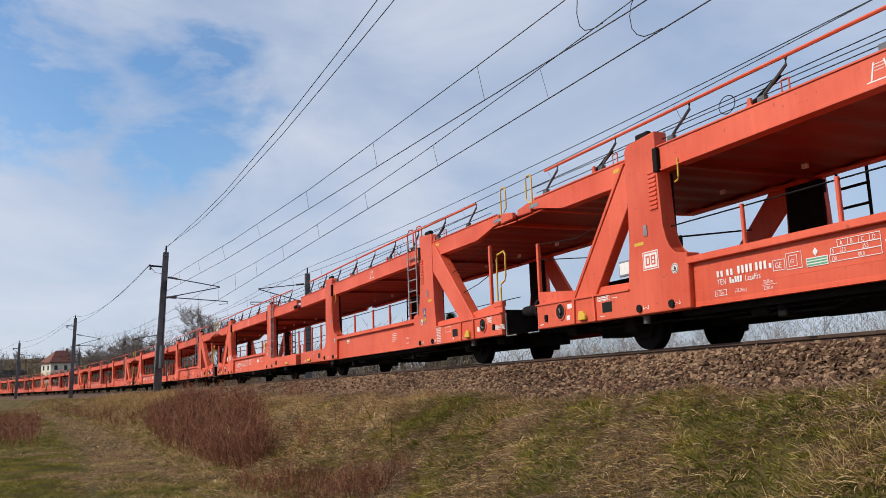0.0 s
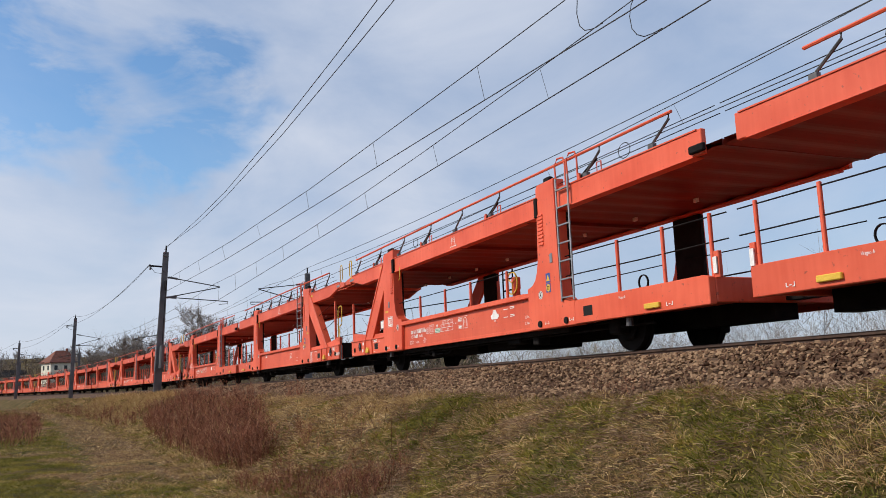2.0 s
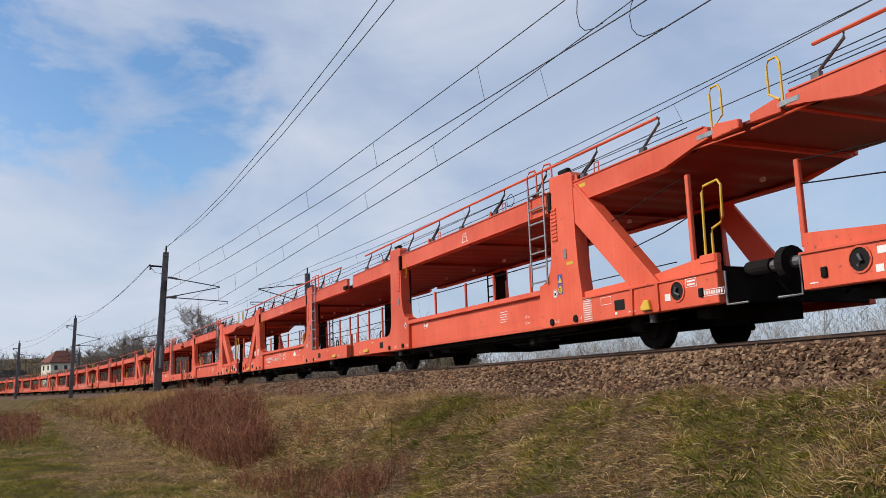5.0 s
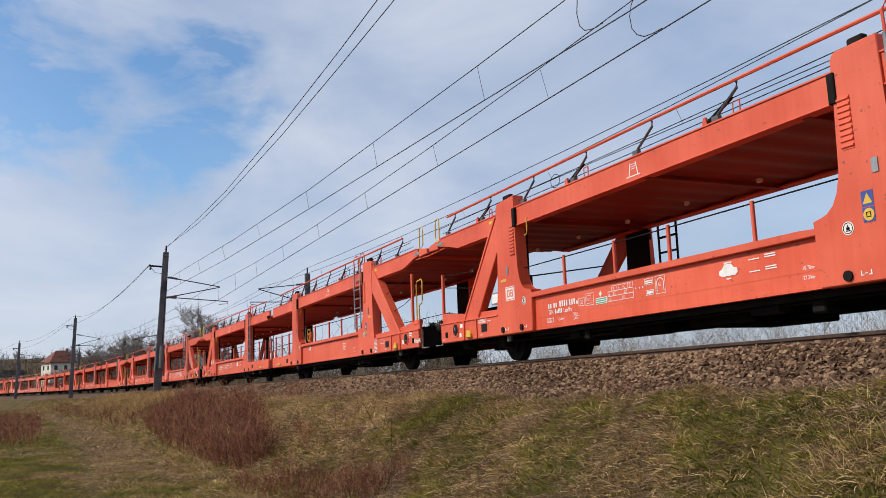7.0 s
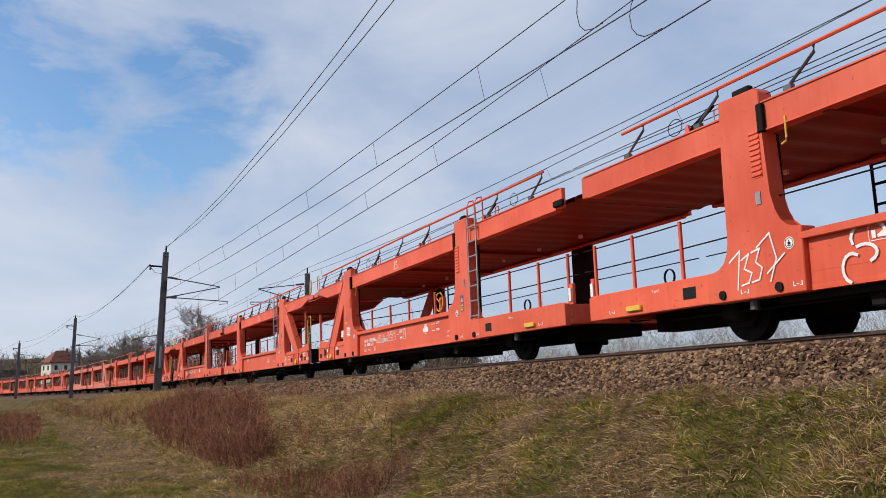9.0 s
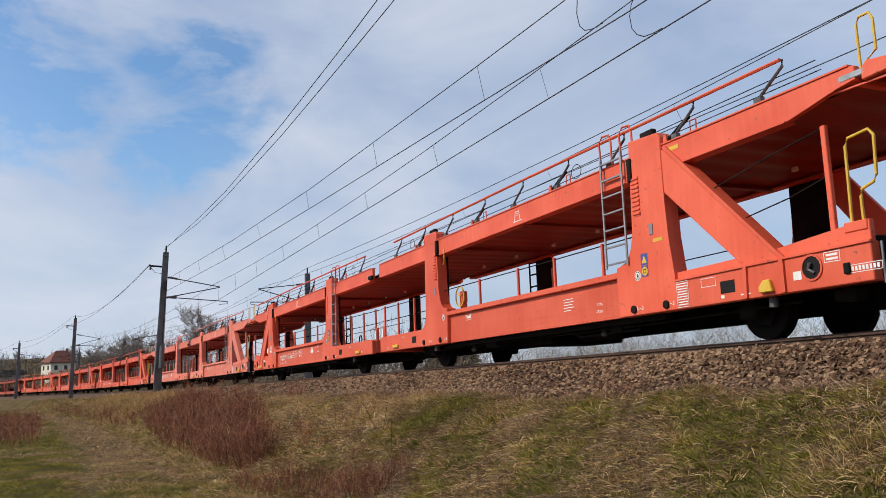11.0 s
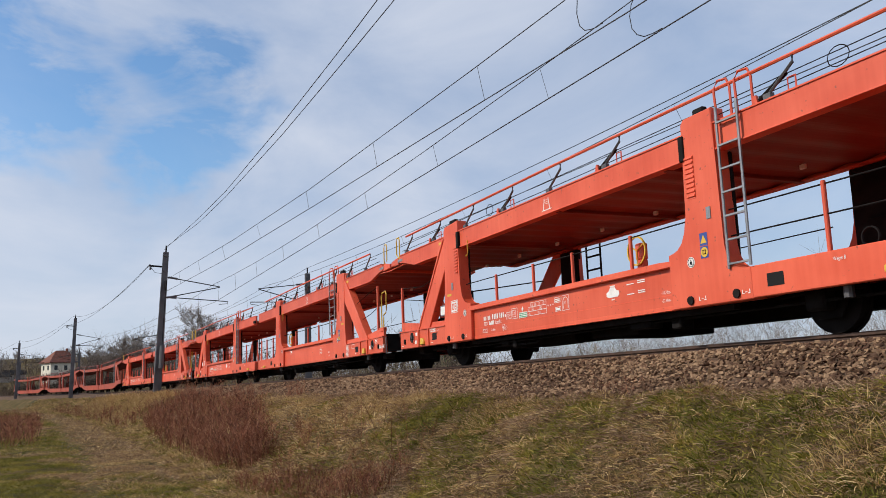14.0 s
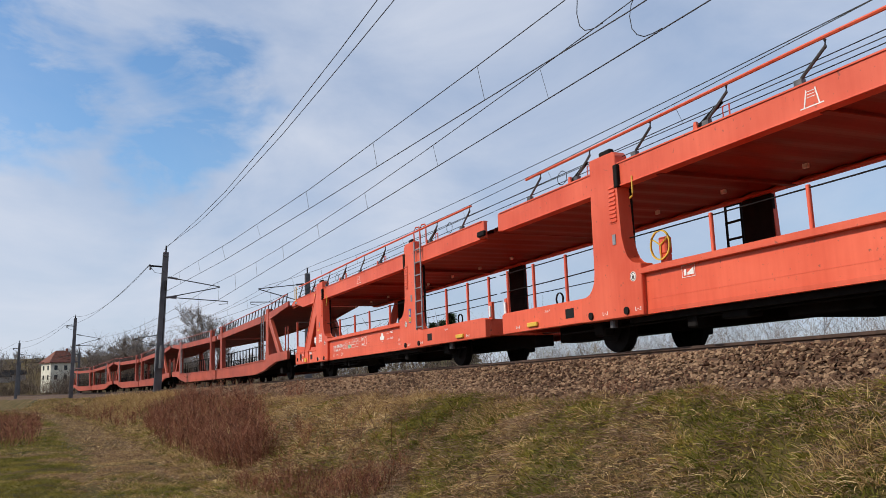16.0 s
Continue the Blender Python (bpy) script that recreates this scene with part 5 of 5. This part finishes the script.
# the path: worn ruts, dry brown grass between them, moss-green grass beside
for s0, s1, v0, area, k in ((-27, -12, -11.6, 76, 1.6), (-62, -27, -13.0, 220, 3.0), (-130, -62, -16.0, 600, 6.0)):
    p = scatter(rng, int(area * 520 / k ** 2.1), s0, s1, v0, -6.3)
    sv = np.array([line_coords(q[0], q[1]) for q in p])
    v = sv[:, 1] - 0.15 * np.sin(sv[:, 0] * 0.2)
    m = patchy(p, 0.5, 5.0) + 0.5 * patchy(p, 1.7, 2.0)
    worn = (np.abs(v + 8.8) < 0.16 + 0.06 * k) & (rng.random(len(v)) > 0.25)
    dry = (v > -8.6) & (v < -6.7) & (sv[:, 0] < -17 + 2.0 * m)
    g, d, b = p[~worn & ~dry & (m > -0.35)], p[~worn & ((m < -0.15) | (dry & (m > 0.0)))], p[(~worn & dry & (m < 0.35)) | ((m < -0.3) & ~worn)]
    green.append(tuft_blades(g, 7, 0.06 * k, 0.8, 0.0, (0.03, 0.075 * k ** 0.5), 0.0055 * k))
    straw.append(tuft_blades(d, 5, 0.07 * k, 0.5, 0.0, (0.04, 0.10 * k ** 0.5), 0.0045 * k))
    litter.append(tuft_blades(b, 6, 0.07 * k, 0.5, 0.0, (0.04, 0.11 * k ** 0.5), 0.0045 * k))
# brown litter between grass and ballast
p = scatter(rng, 5200, -40, 1, -3.95, -3.35)
r = tufts(rng, p, 8, 0.05)
r[:, 2] += 0.03
litter.append(blades(r, lean(rng, len(r), 0.22, (0, -0.2)), rng.uniform(0.04, 0.14, len(r)), rng.uniform(0.003, 0.006, len(r)), rng, 0.3))
# tall pale tufts on the bank, straw heaps by the mast
for x, y, k, h in ((-3.95, 4.5, 260, 0.30), (-9.6, 4.9, 300, 0.3), (-12.6, 5.1, 420, 0.34), (-14.0, 4.7, 300, 0.34), (-15.5, 5.1, 420, 0.36), (-19, 5.1, 300, 0.4), (-48, 4.5, 2400, 0.8), (-50, 4.4, 2400, 0.8), (-54, 4.0, 2400, 0.8), (-64, 3.6, 2400, 0.9), (-69, 3.1, 2400, 0.9), (-75, 2.6, 900, 1.0)):
    r = tufts(rng, np.array([(x, y, ground_z(x, y))]), k, 0.20 if x > -30 else 0.7)
    r[:, 2] = [ground_z(q[0], q[1]) for q in r]
    straw.append(blades(r, lean(rng, k, 1.5, (0, -0.5)), rng.uniform(0.4, 1.0, k) * h, rng.uniform(0.004, 0.007, k) * (1 if x > -30 else 3), rng, 0.4))
blade_mesh("grass", green, GRASS, "short green grass tufts on the bank and the path", "grass")
blade_mesh("leaf_litter", litter, LITTER, "matted brown dead stems on the bank below the ballast", "leaf litter")
blade_mesh("dry_grass", straw, STRAW, "matted straw-coloured dry grass on the railway bank", "dry grass")


def weeds(name, pts, height, rng, label, mat, width=0.007, twigs=6):
    """Dead upright stalks with short side twigs."""
    n = len(pts)
    h = height * rng.uniform(0.5, 1.1, n) * np.clip(1 + 0.8 * patchy(pts, 1.3, 31.0), 0.5, 1.25)
    way = lean(rng, n, 3.2)
    out = [blades(pts, way, h, np.full(n, width), rng, 0.05, 0.4)]
    u = way / np.linalg.norm(way, axis=1, keepdims=True)
    for k in range(twigs):
        f = rng.uniform(0.3, 0.95, n)
        b = pts + u * (h * f)[:, None]
        out.append(blades(b, lean(rng, n, 0.9), h * rng.uniform(0.12, 0.32, n), np.full(n, width * 0.7), rng, 0.0, 0.5))
    return blade_mesh(name, out, mat, label, "weeds")


def clump(rng, n, x0, x1, y0, y1):
    x, y = rng.uniform(x0, x1, n), rng.uniform(y0, y1, n)
    p = np.array([(a, b, ground_z(a, b)) for a, b in zip(x, y)])
    return p[patchy(p, 0.5, 7.0) + 0.3 * patchy(p, 1.6, 1.0) > -0.12]


random_far = np.random.default_rng(77)


def weed_bed(n, rows, ragged=0.0):
    """Roots in a bed whose two edges (y from, y to) are given along x."""
    xs = [r[0] for r in rows]
    x = rng.uniform(xs[0], xs[-1], n)
    lo, hi = np.interp(x, xs, [r[1] for r in rows]), np.interp(x, xs, [r[2] for r in rows])
    y = lo + (hi - lo) * rng.uniform(0, 1, n)
    p = np.array([(a, b, ground_z(a, b)) for a, b in zip(x, y)])
    return p[patchy(p, 0.7, 7.0) + 0.4 * patchy(p, 1.9, 1.0) > ragged]


weeds("dead_weeds", weed_bed(1500, ((-24.5, 2.75, 4.6), (-21, 2.75, 4.5), (-17.6, 2.8, 3.7), (-16.0, 3.2, 3.6)), -0.18), 0.84, rng, "tall dark reddish-brown dead weeds at the foot of the bank", WEED, 0.009, 9)
weeds("dead_weeds", weed_bed(1300, ((-40, 3.2, 4.9), (-33, 2.9, 4.9), (-24.5, 2.7, 4.7)), -0.30), 0.9, rng, "tall dark reddish-brown dead weeds on the bank", WEED, 0.014, 8)
weeds("dead_weeds", weed_bed(900, ((-16.4, 3.2, 4.2), (-14.6, 3.3, 4.0)), -0.1), 0.42, rng, "low brown dead weeds at the foot of the bank", WEED, 0.006, 8)
weeds("dead_weeds", weed_bed(800, ((-13.6, 2.3, 3.0), (-11.5, 2.8, 3.5), (-9.4, 3.3, 3.8)), -0.15), 0.34, rng, "low brown dead weeds at the foot of the bank", WEED, 0.006, 8)
weeds("dead_weeds", weed_bed(60, ((-15.5, 3.4, 4.6), (-9.5, 3.4, 4.4)), -0.6), 0.75, rng, "single dry dark stalks on the grassy bank", WEED, 0.008, 5)
weeds("dry_stalks", weed_bed(26, ((-20, 2.9, 4.4), (-15, 3.3, 4.3)), -0.8), 0.8, rng, "single pale dry stalks between the dead weeds", STRAW, 0.010, 4)
weeds("dead_weeds", weed_bed(1900, ((-68, -5.4, -1.6), (-45, -4.2, -0.9), (-31, -3.2, -0.75)), -0.12), 0.85, rng, "tall brown dead weeds beside the meadow path", WEED, 0.016, 7)
weeds("dead_weeds", np.concatenate([scatter(rng, 500, -100, -42, -6.6, -5.3)]), 0.62, rng, "brown dead weeds along the bank", WEED, 0.03, 6)
weeds("bare_shrubs", clump(random_far, 700, -252, -238, -18.0, -7.5), 4.2, random_far, "brown leafless shrubs on the far meadow by the house", BRUSH, 0.06, 7)
weeds("dead_weeds", weed_bed(60, ((-22.6, 5.3, 5.75), (-21.4, 5.3, 5.75)), -0.9), 0.45, rng, "small brown dead weed by the ballast", WEED, 0.008)
weeds("dead_weeds", weed_bed(26, ((-8.4, 5.5, 5.8), (-7.6, 5.5, 5.8)), -0.9), 0.3, rng, "small brown dead weed by the ballast", WEED, 0.005)


# thicket, reeds behind the tracks
def thicket(rng, n, s0, s1, v0, v1, h, mat, name, label, width, twigs):
    pts = scatter(rng, n, s0, s1, v0, v1)
    return weeds(name, pts, h, rng, label, mat, width, twigs)


thicket(rng, 3400, -40, 14, 11.5, 17, 3.9, TWIG, "thicket", "bare grey-brown shrub thicket behind the tracks", 0.012, 12)
thicket(rng, 2400, -95, -24, 9.0, 12.5, 1.9, REED, "reeds", "dry yellowish reeds behind the tracks", 0.02, 4)
thicket(rng, 2400, -120, -46, 10.5, 17, 4.6, BRUSH, "thicket", "bare brown shrub thicket on the slope behind the tracks", 0.035, 9)
thicket(rng, 2400, -230, -110, 9.5, 24, 4.6, BRUSH, "thicket", "bare brown shrub thicket on the slope behind the tracks", 0.06, 8)
thicket(rng, 1800, -160, -80, 9.0, 14, 2.2, REED, "reeds", "dry yellowish reeds behind the tracks", 0.035, 4)


def bare_tree(x, y, height, seed, spread_k=1.0):
    """A leafless tree: tapered trunk, limbs, a crown of fine twigs."""
    rng = random.Random(seed)
    nr = np.random.default_rng(seed)
    t = thing("bare_tree", "leafless grey-brown deciduous tree behind the railway", "tree", "bare trees")
    bm = bmesh.new()
    tips = []

    def limb(p, d, length, r, level):
        mid = p + d * length * 0.5 + Vector((rng.uniform(-1, 1), rng.uniform(-1, 1), 0.3)) * length * 0.06
        end = mid + (d + Vector((rng.uniform(-1, 1), rng.uniform(-1, 1), 0.2)) * 0.22).normalized() * length * 0.5
        tube([p, mid, end], r, 5 if level < 2 else 3, bm, 0.55)
        if level >= 2:
            tips.append((p, mid, end, length))
        if level < 3:
            for k in range(4 if level else 7):
                f = rng.uniform(0.35, 1.0)
                q = p.lerp(mid, f * 2) if f < 0.5 else mid.lerp(end, f * 2 - 1)
                nd = (d * 0.7 + Vector((rng.uniform(-1, 1), rng.uniform(-1, 1), rng.uniform(0.0, 0.9))) * spread_k).normalized()
                limb(q, nd, length * rng.uniform(0.42, 0.62), r * 0.5, level + 1)

    base = Vector((x, y, ground_z(x, y) - 0.2))
    limb(base, Vector((rng.uniform(-0.1, 0.1), rng.uniform(-0.1, 0.1), 1)).normalized(), height * 0.60, height * 0.014, 0)
    part("trunk", bm, TWIG, t)
    pts, ways, lens = [], [], []
    for p, mid, end, length in tips:
        for k in range(40):
            f = rng.random()
            pts.append(p.lerp(mid, f * 2) if f < 0.5 else mid.lerp(end, f * 2 - 1))
            ways.append((rng.gauss(0, 0.7), rng.gauss(0, 0.7), 0.5 + rng.random()))
            lens.append(length * rng.uniform(0.3, 0.8))
    pc = [blades(np.array([tuple(p) for p in pts]), np.array(ways), np.array(lens), np.full(len(pts), height * 0.0012), nr, 0.1, 0.5)]
    blade_mesh("crown", pc, TWIG, "", "", t)
    return t


def fir(x, y, height, seed):
    """A dark conifer with drooping tiers of needles."""
    nr = np.random.default_rng(seed)
    t = thing("fir_tree", "dark green conifer behind the railway", "tree", "conifers")
    z = ground_z(x, y)
    part("trunk", tube([(x, y, z - 0.2), (x, y, z + height * 0.95)], height * 0.018, 6, None, 0.2), TWIG, t)
    n = 5200
    f = nr.uniform(0.05, 1.0, n) ** 0.8
    ang = nr.uniform(0, math.tau, n)
    reach = height * 0.27 * (1 - f) + 0.05
    k = nr.uniform(0.15, 1.0, n) * reach * (0.75 + 0.25 * np.sin(ang * 5 + f * 40))
    base = np.stack([x + k * np.cos(ang), y + k * np.sin(ang), z + f * height - 0.35 * k], 1)
    way = np.stack([np.cos(ang), np.sin(ang), nr.uniform(-0.5, 0.5, n)], 1)
    blade_mesh("crown", [blades(base, way, nr.uniform(0.2, 0.5, n) * (0.6 + height / 14), np.full(n, 0.045), nr, 0.2, 0.4)], FIR, "", "", t)
    return t


def from_view(px_ratio, dist):
    """A place at a distance, in the direction y = px_ratio * -x."""
    x = -dist / math.sqrt(1 + px_ratio ** 2)
    return x, -x * px_ratio


def far_wood(n, r0, r1, d0, d1, h, width, label):
    """Leafless woodland edge seen from afar."""
    pts = []
    for k in range(n):
        x, y = from_view(random_far.uniform(r0, r1), random_far.uniform(d0, d1))
        pts.append((x, y, ground_z(x, y)))
    return weeds("far_wood", np.array(pts), h, random_far, label, BRUSH, width, 14)


far_wood(900, 0.030, 0.14, 160, 235, 9.5, 0.065, "leafless brown woodland edge behind the railway")
far_wood(420, -0.09, 0.03, 300, 420, 7.0, 0.11, "leafless brown scrub on the far slope")
for i, (ratio, dist, h) in enumerate(((0.018, 205, 9.5), (0.026, 190, 9.5), (0.034, 215, 10), (0.042, 180, 9), (0.050, 200, 11), (0.058, 175, 10), (0.066, 190, 11.5), (0.074, 165, 9.5), (0.082, 180, 10), (0.092, 170, 8.5), (0.105, 165, 8), (0.12, 150, 7), (0.135, 150, 6),
                                      (0.150, 108, 11.5), (0.158, 104, 10), (0.168, 112, 10), (0.008, 230, 12), (-0.02, 330, 9), (-0.045, 340, 10), (-0.06, 330, 9), (-0.075, 350, 10), (0.2, 120, 7), (0.24, 115, 6.5))):
    x, y = from_view(ratio, dist)
    bare_tree(x, y, h, 100 + i)
for i, (ratio, dist, h) in enumerate(((0.430, 70, 6.8), (0.444, 74, 7.6), (0.456, 68, 7.4), (0.470, 72, 7.0), (0.484, 74, 6.6))):
    x, y = from_view(ratio, dist)
    fir(x, y, h, 300 + i)


# ---- the house by the bend ----
PLASTER = mottled("white_plaster", (0.60, 0.56, 0.44), (0.76, 0.72, 0.60), 0.8, 0.9, 0.0, 0.2, 30)
ROOF = mottled("clay_tiles", (0.13, 0.042, 0.028), (0.23, 0.080, 0.05), 1.5, 0.85, 0.0, 0.4, 12)
GLASS = mottled("dark_window_glass", (0.03, 0.035, 0.04), (0.05, 0.055, 0.06), 2, 0.1, 0.0, 0.0)
house = thing("house", "white plastered house with red tiled hipped roof", "house")
HX, HY = -224.0, -3.0
house.matrix_world = Matrix.Translation((HX, HY, ground_z(HX, HY) + 2.3)) @ Matrix.Rotation(radians(24), 4, "Z") @ Matrix.Scale(0.78, 4)
part("wall", box(-6.8, 0, 0, 7.6, -2.5, 6.6, bevel=0.03), PLASTER, house)
bm = bmesh.new()
e = [bm.verts.new(p) for p in ((-7.4, -0.6, 6.4), (0.6, -0.6, 6.4), (0.6, 8.2, 6.4), (-7.4, 8.2, 6.4))]
e2 = [bm.verts.new((p.co.x, p.co.y, 6.6)) for p in e]
rdg = [bm.verts.new((-3.4, 2.9, 10.3)), bm.verts.new((-3.4, 6.7, 10.3))]
bm.faces.new(e[::-1])
for i in range(4):
    bm.faces.new((e[i], e[(i + 1) % 4], e2[(i + 1) % 4], e2[i]))
bm.faces.new((e2[0], e2[1], rdg[0])), bm.faces.new((e2[1], e2[2], rdg[1], rdg[0])), bm.faces.new((e2[2], e2[3], rdg[1])), bm.faces.new((e2[3], e2[0], rdg[0], rdg[1]))
roof = part("roof", bm, ROOF, house)
part("chimney", box(-3.7, -3.1, 6.0, 6.6, 9.4, 11.0, bevel=0.02), ROOF, roof)
for z in (1.3, 4.2):
    for x in (-5.0, -1.8):
        wd = part("window", box(x - 0.5, x + 0.5, -0.03, 0.05, z, z + 1.4), GLASS, house)
        part("frame", box(x - 0.62, x + 0.62, -0.02, 0.04, z - 0.12, z), PLASTER, wd)
    for y in (1.6, 4.6):
        part("window", box(-0.05, 0.03, y - 0.5, y + 0.5, z, z + 1.4), GLASS, house)
for i, (ratio, dist, wd, h) in enumerate(((-0.052, 330, 9, 4), (-0.064, 320, 7, 3.5))):
    x, y = from_view(ratio, dist)
    sh = thing("shed", "low dark timber shed on the far slope", "shed", "sheds")
    sh.matrix_world = Matrix.Translation((x, y, ground_z(x, y) - 0.4)) @ Matrix.Rotation(radians(10), 4, "Z")
    part("wall", box(-4, 4, -wd / 2, wd / 2, 0, h * 0.6), TWIG, sh)
    part("roof", slab([(-4.6, h * 0.6), (0, h), (4.6, h * 0.6), (4.6, h * 0.57), (0, h * 0.95), (-4.6, h * 0.57)], -wd / 2 - 0.5, wd / 2 + 0.5), DARK, sh)

# ---- the train: fifteen units of one kind, three older ones at its tail ----
TRAIN = []   # thing, its centre along the line at the start, half its wheelbase
used = set()


def place(proto, key, centre, base):
    ob = proto if key not in used else copy_thing(proto, Matrix.Identity(4))
    used.add(key)
    TRAIN.append((ob, centre, base))
    return ob


def run(t):
    """Metres that the train has gone after t seconds: it gains a little speed."""
    return t * (27.5159 + t * (0.0084353 + t * (0.0030434 - t * 0.000158867))) + 0.03


AT0 = -14.0
for k in range(15):
    for front in (False, True):
        place(halves[front][0], front, AT0 - 33 * k + (24.75 if front else 8.25), 5.25)

def strokes(lines, y, r, parent):
    """Sprayed lines on a side."""
    bm = bmesh.new()
    for line in lines:
        for (x0, z0), (x1, z1) in zip(line, line[1:]):
            d = Vector((x1 - x0, z1 - z0)).normalized() * r
            bm.faces.new([bm.verts.new(p) for p in ((x0 - d.y - d.x, y, z0 + d.x - d.y), (x0 + d.y - d.x, y, z0 - d.x - d.y), (x1 + d.y + d.x, y, z1 - d.x + d.y), (x1 - d.y + d.x, y, z1 + d.x + d.y))])
            y -= 0.0004
    return part("graffiti", bm, WHITE, parent, "white sprayed graffiti")


def curl(cx, cz, rx, rz, a0, a1, n=9):
    return [(cx + rx * math.cos(radians(a0 + (a1 - a0) * k / n)), cz + rz * math.sin(radians(a0 + (a1 - a0) * k / n))) for k in range(n + 1)]


tagged_unit = [ob for ob, centre, base in TRAIN if abs(centre - (AT0 - 33 * 8 + 24.75)) < 0.1][0]
O = -24.75
strokes([[(20.13 + O, 0.98), (20.32 + O, 1.10), (20.24 + O, 0.62)], [(20.34 + O, 0.98), (20.47 + O, 1.04), (20.38 + O, 0.86), (20.50 + O, 0.80), (20.44 + O, 0.68), (20.32 + O, 0.66)],
         [(20.52 + O, 1.05), (20.66 + O, 1.08), (20.58 + O, 0.92), (20.68 + O, 0.84), (20.62 + O, 0.70), (20.50 + O, 0.68)], [(20.62 + O, 1.10), (20.84 + O, 1.24), (20.92 + O, 0.92), (20.80 + O, 0.66)], [(20.76 + O, 0.76), (21.05 + O, 0.96)]], -1.456, 0.011, tagged_unit)
strokes([curl(22.15 + O, 0.98, 0.22, 0.15, 10, 200), curl(22.08 + O, 0.80, 0.16, 0.10, 120, -60), curl(21.92 + O, 0.66, 0.13, 0.16, 60, 250)], -1.386, 0.018, tagged_unit)
strokes([[(29.35 + O, 1.9), (29.5 + O, 1.6), (29.62 + O, 1.95)], curl(29.75 + O, 1.62, 0.12, 0.16, 30, 330), [(29.9 + O, 1.7), (30.05 + O, 1.3), (30.2 + O, 1.55)], curl(30.3 + O, 1.25, 0.1, 0.13, 60, 400)], -1.458, 0.012, tagged_unit)
strokes([[(31.0 + O, 1.02), (31.12 + O, 0.78)], curl(31.25 + O, 0.95, 0.07, 0.07, 120, -140), curl(31.42 + O, 0.97, 0.07, 0.07, 120, -140), [(31.55 + O, 1.05), (31.68 + O, 1.08), (31.6 + O, 0.84)]], -1.459, 0.011, tagged_unit)
run_on = []
for i in range(9):
    x0 = 22.9 + 0.52 * i + O
    run_on += [curl(x0, 0.86 + 0.05 * math.sin(i * 2.1), 0.15, 0.17, 70 + 40 * i, 300 + 60 * i, 8), [(x0 + 0.16, 1.08), (x0 + 0.24, 0.64 + 0.04 * (i % 3)), (x0 + 0.36, 1.02)]]
strokes(run_on, -1.387, 0.012, tagged_unit)
for ob, centre, base in TRAIN:
    k = round((AT0 - centre + 16.5) / 33)
    if k == 11:
        ob["label"] = "chalky pale-red double-deck car carrier wagon, empty and scribbled on"
        for o in (ob, *ob.children_recursive):
            if o.type == "MESH" and o.data.materials and o.data.materials[0] == RED:
                o.material_slots[0].link = "OBJECT"
                o.material_slots[0].material = RED_PALE
        if abs(centre - (AT0 - 33 * 11 + 24.75)) < 0.1:
            strokes([curl(20.6 + O, 1.2, 0.12, 0.2, 20, 320), [(20.5 + O, 1.1), (20.7 + O, 0.7), (20.85 + O, 1.1), (20.95 + O, 0.75), (21.3 + O, 0.8)], curl(20.8 + O, 0.98, 0.08, 0.14, 0, 300)], -1.456, 0.007, ob)
            strokes([[(22.1 + O, 0.86), (22.4 + O, 0.95), (22.6 + O, 0.84), (23.0 + O, 0.96), (23.3 + O, 0.86)], curl(22.7 + O, 0.9, 0.12, 0.08, 0, 280)], -1.386, 0.006, ob)
            strokes([[(17.2 + O, 0.66), (17.5 + O, 0.74), (17.6 + O, 0.64), (17.9 + O, 0.74), (18.1 + O, 0.66)]], -1.452, 0.007, ob)
            strokes([[(29.3 + O, 1.8), (29.6 + O, 1.55), (29.9 + O, 1.6)], curl(30.1 + O, 1.35, 0.1, 0.12, 0, 290)], -1.458, 0.007, ob)
# each unit has its handbrake on one half only
WHEEL_IN_FRONT = {0, 4, 6, 7, 10, 13, 14}
for ob, centre, base in TRAIN:
    k = round((AT0 - centre + 16.5) / 33)
    is_front = abs(centre - (AT0 - 33 * k + 24.75)) < 1.0
    if is_front != (k in WHEEL_IN_FRONT):
        for o in [o for o in ob.children_recursive if o.name.startswith(("handwheel", "spoke"))]:
            bpy.data.objects.remove(o)
OLD_L = 30.4
for k in range(3):
    for front in (False, True):
        place(olds[front], ("old", front), AT0 - 33 * 14 - OLD_L * (k + 1) + (22.8 if front else 7.6), 5.4)


def on_track(s, base):
    xa, ya, _ = along(s - base)
    xb, yb, _ = along(s + base)
    za, zb = rise(s - base), rise(s + base)
    h = math.atan2(yb - ya, xb - xa)
    tilt = -math.atan2(zb - za, 2 * base)
    return Matrix.Translation(((xa + xb) / 2, (ya + yb) / 2, (za + zb) / 2)) @ Matrix.Rotation(h, 4, "Z") @ Matrix.Rotation(tilt, 4, "Y")


def motions():
    for ob, centre, base in TRAIN:
        walk(ob, [(k * 0.5, on_track(centre + run(k * 0.5), base)) for k in range(33)])


motions()
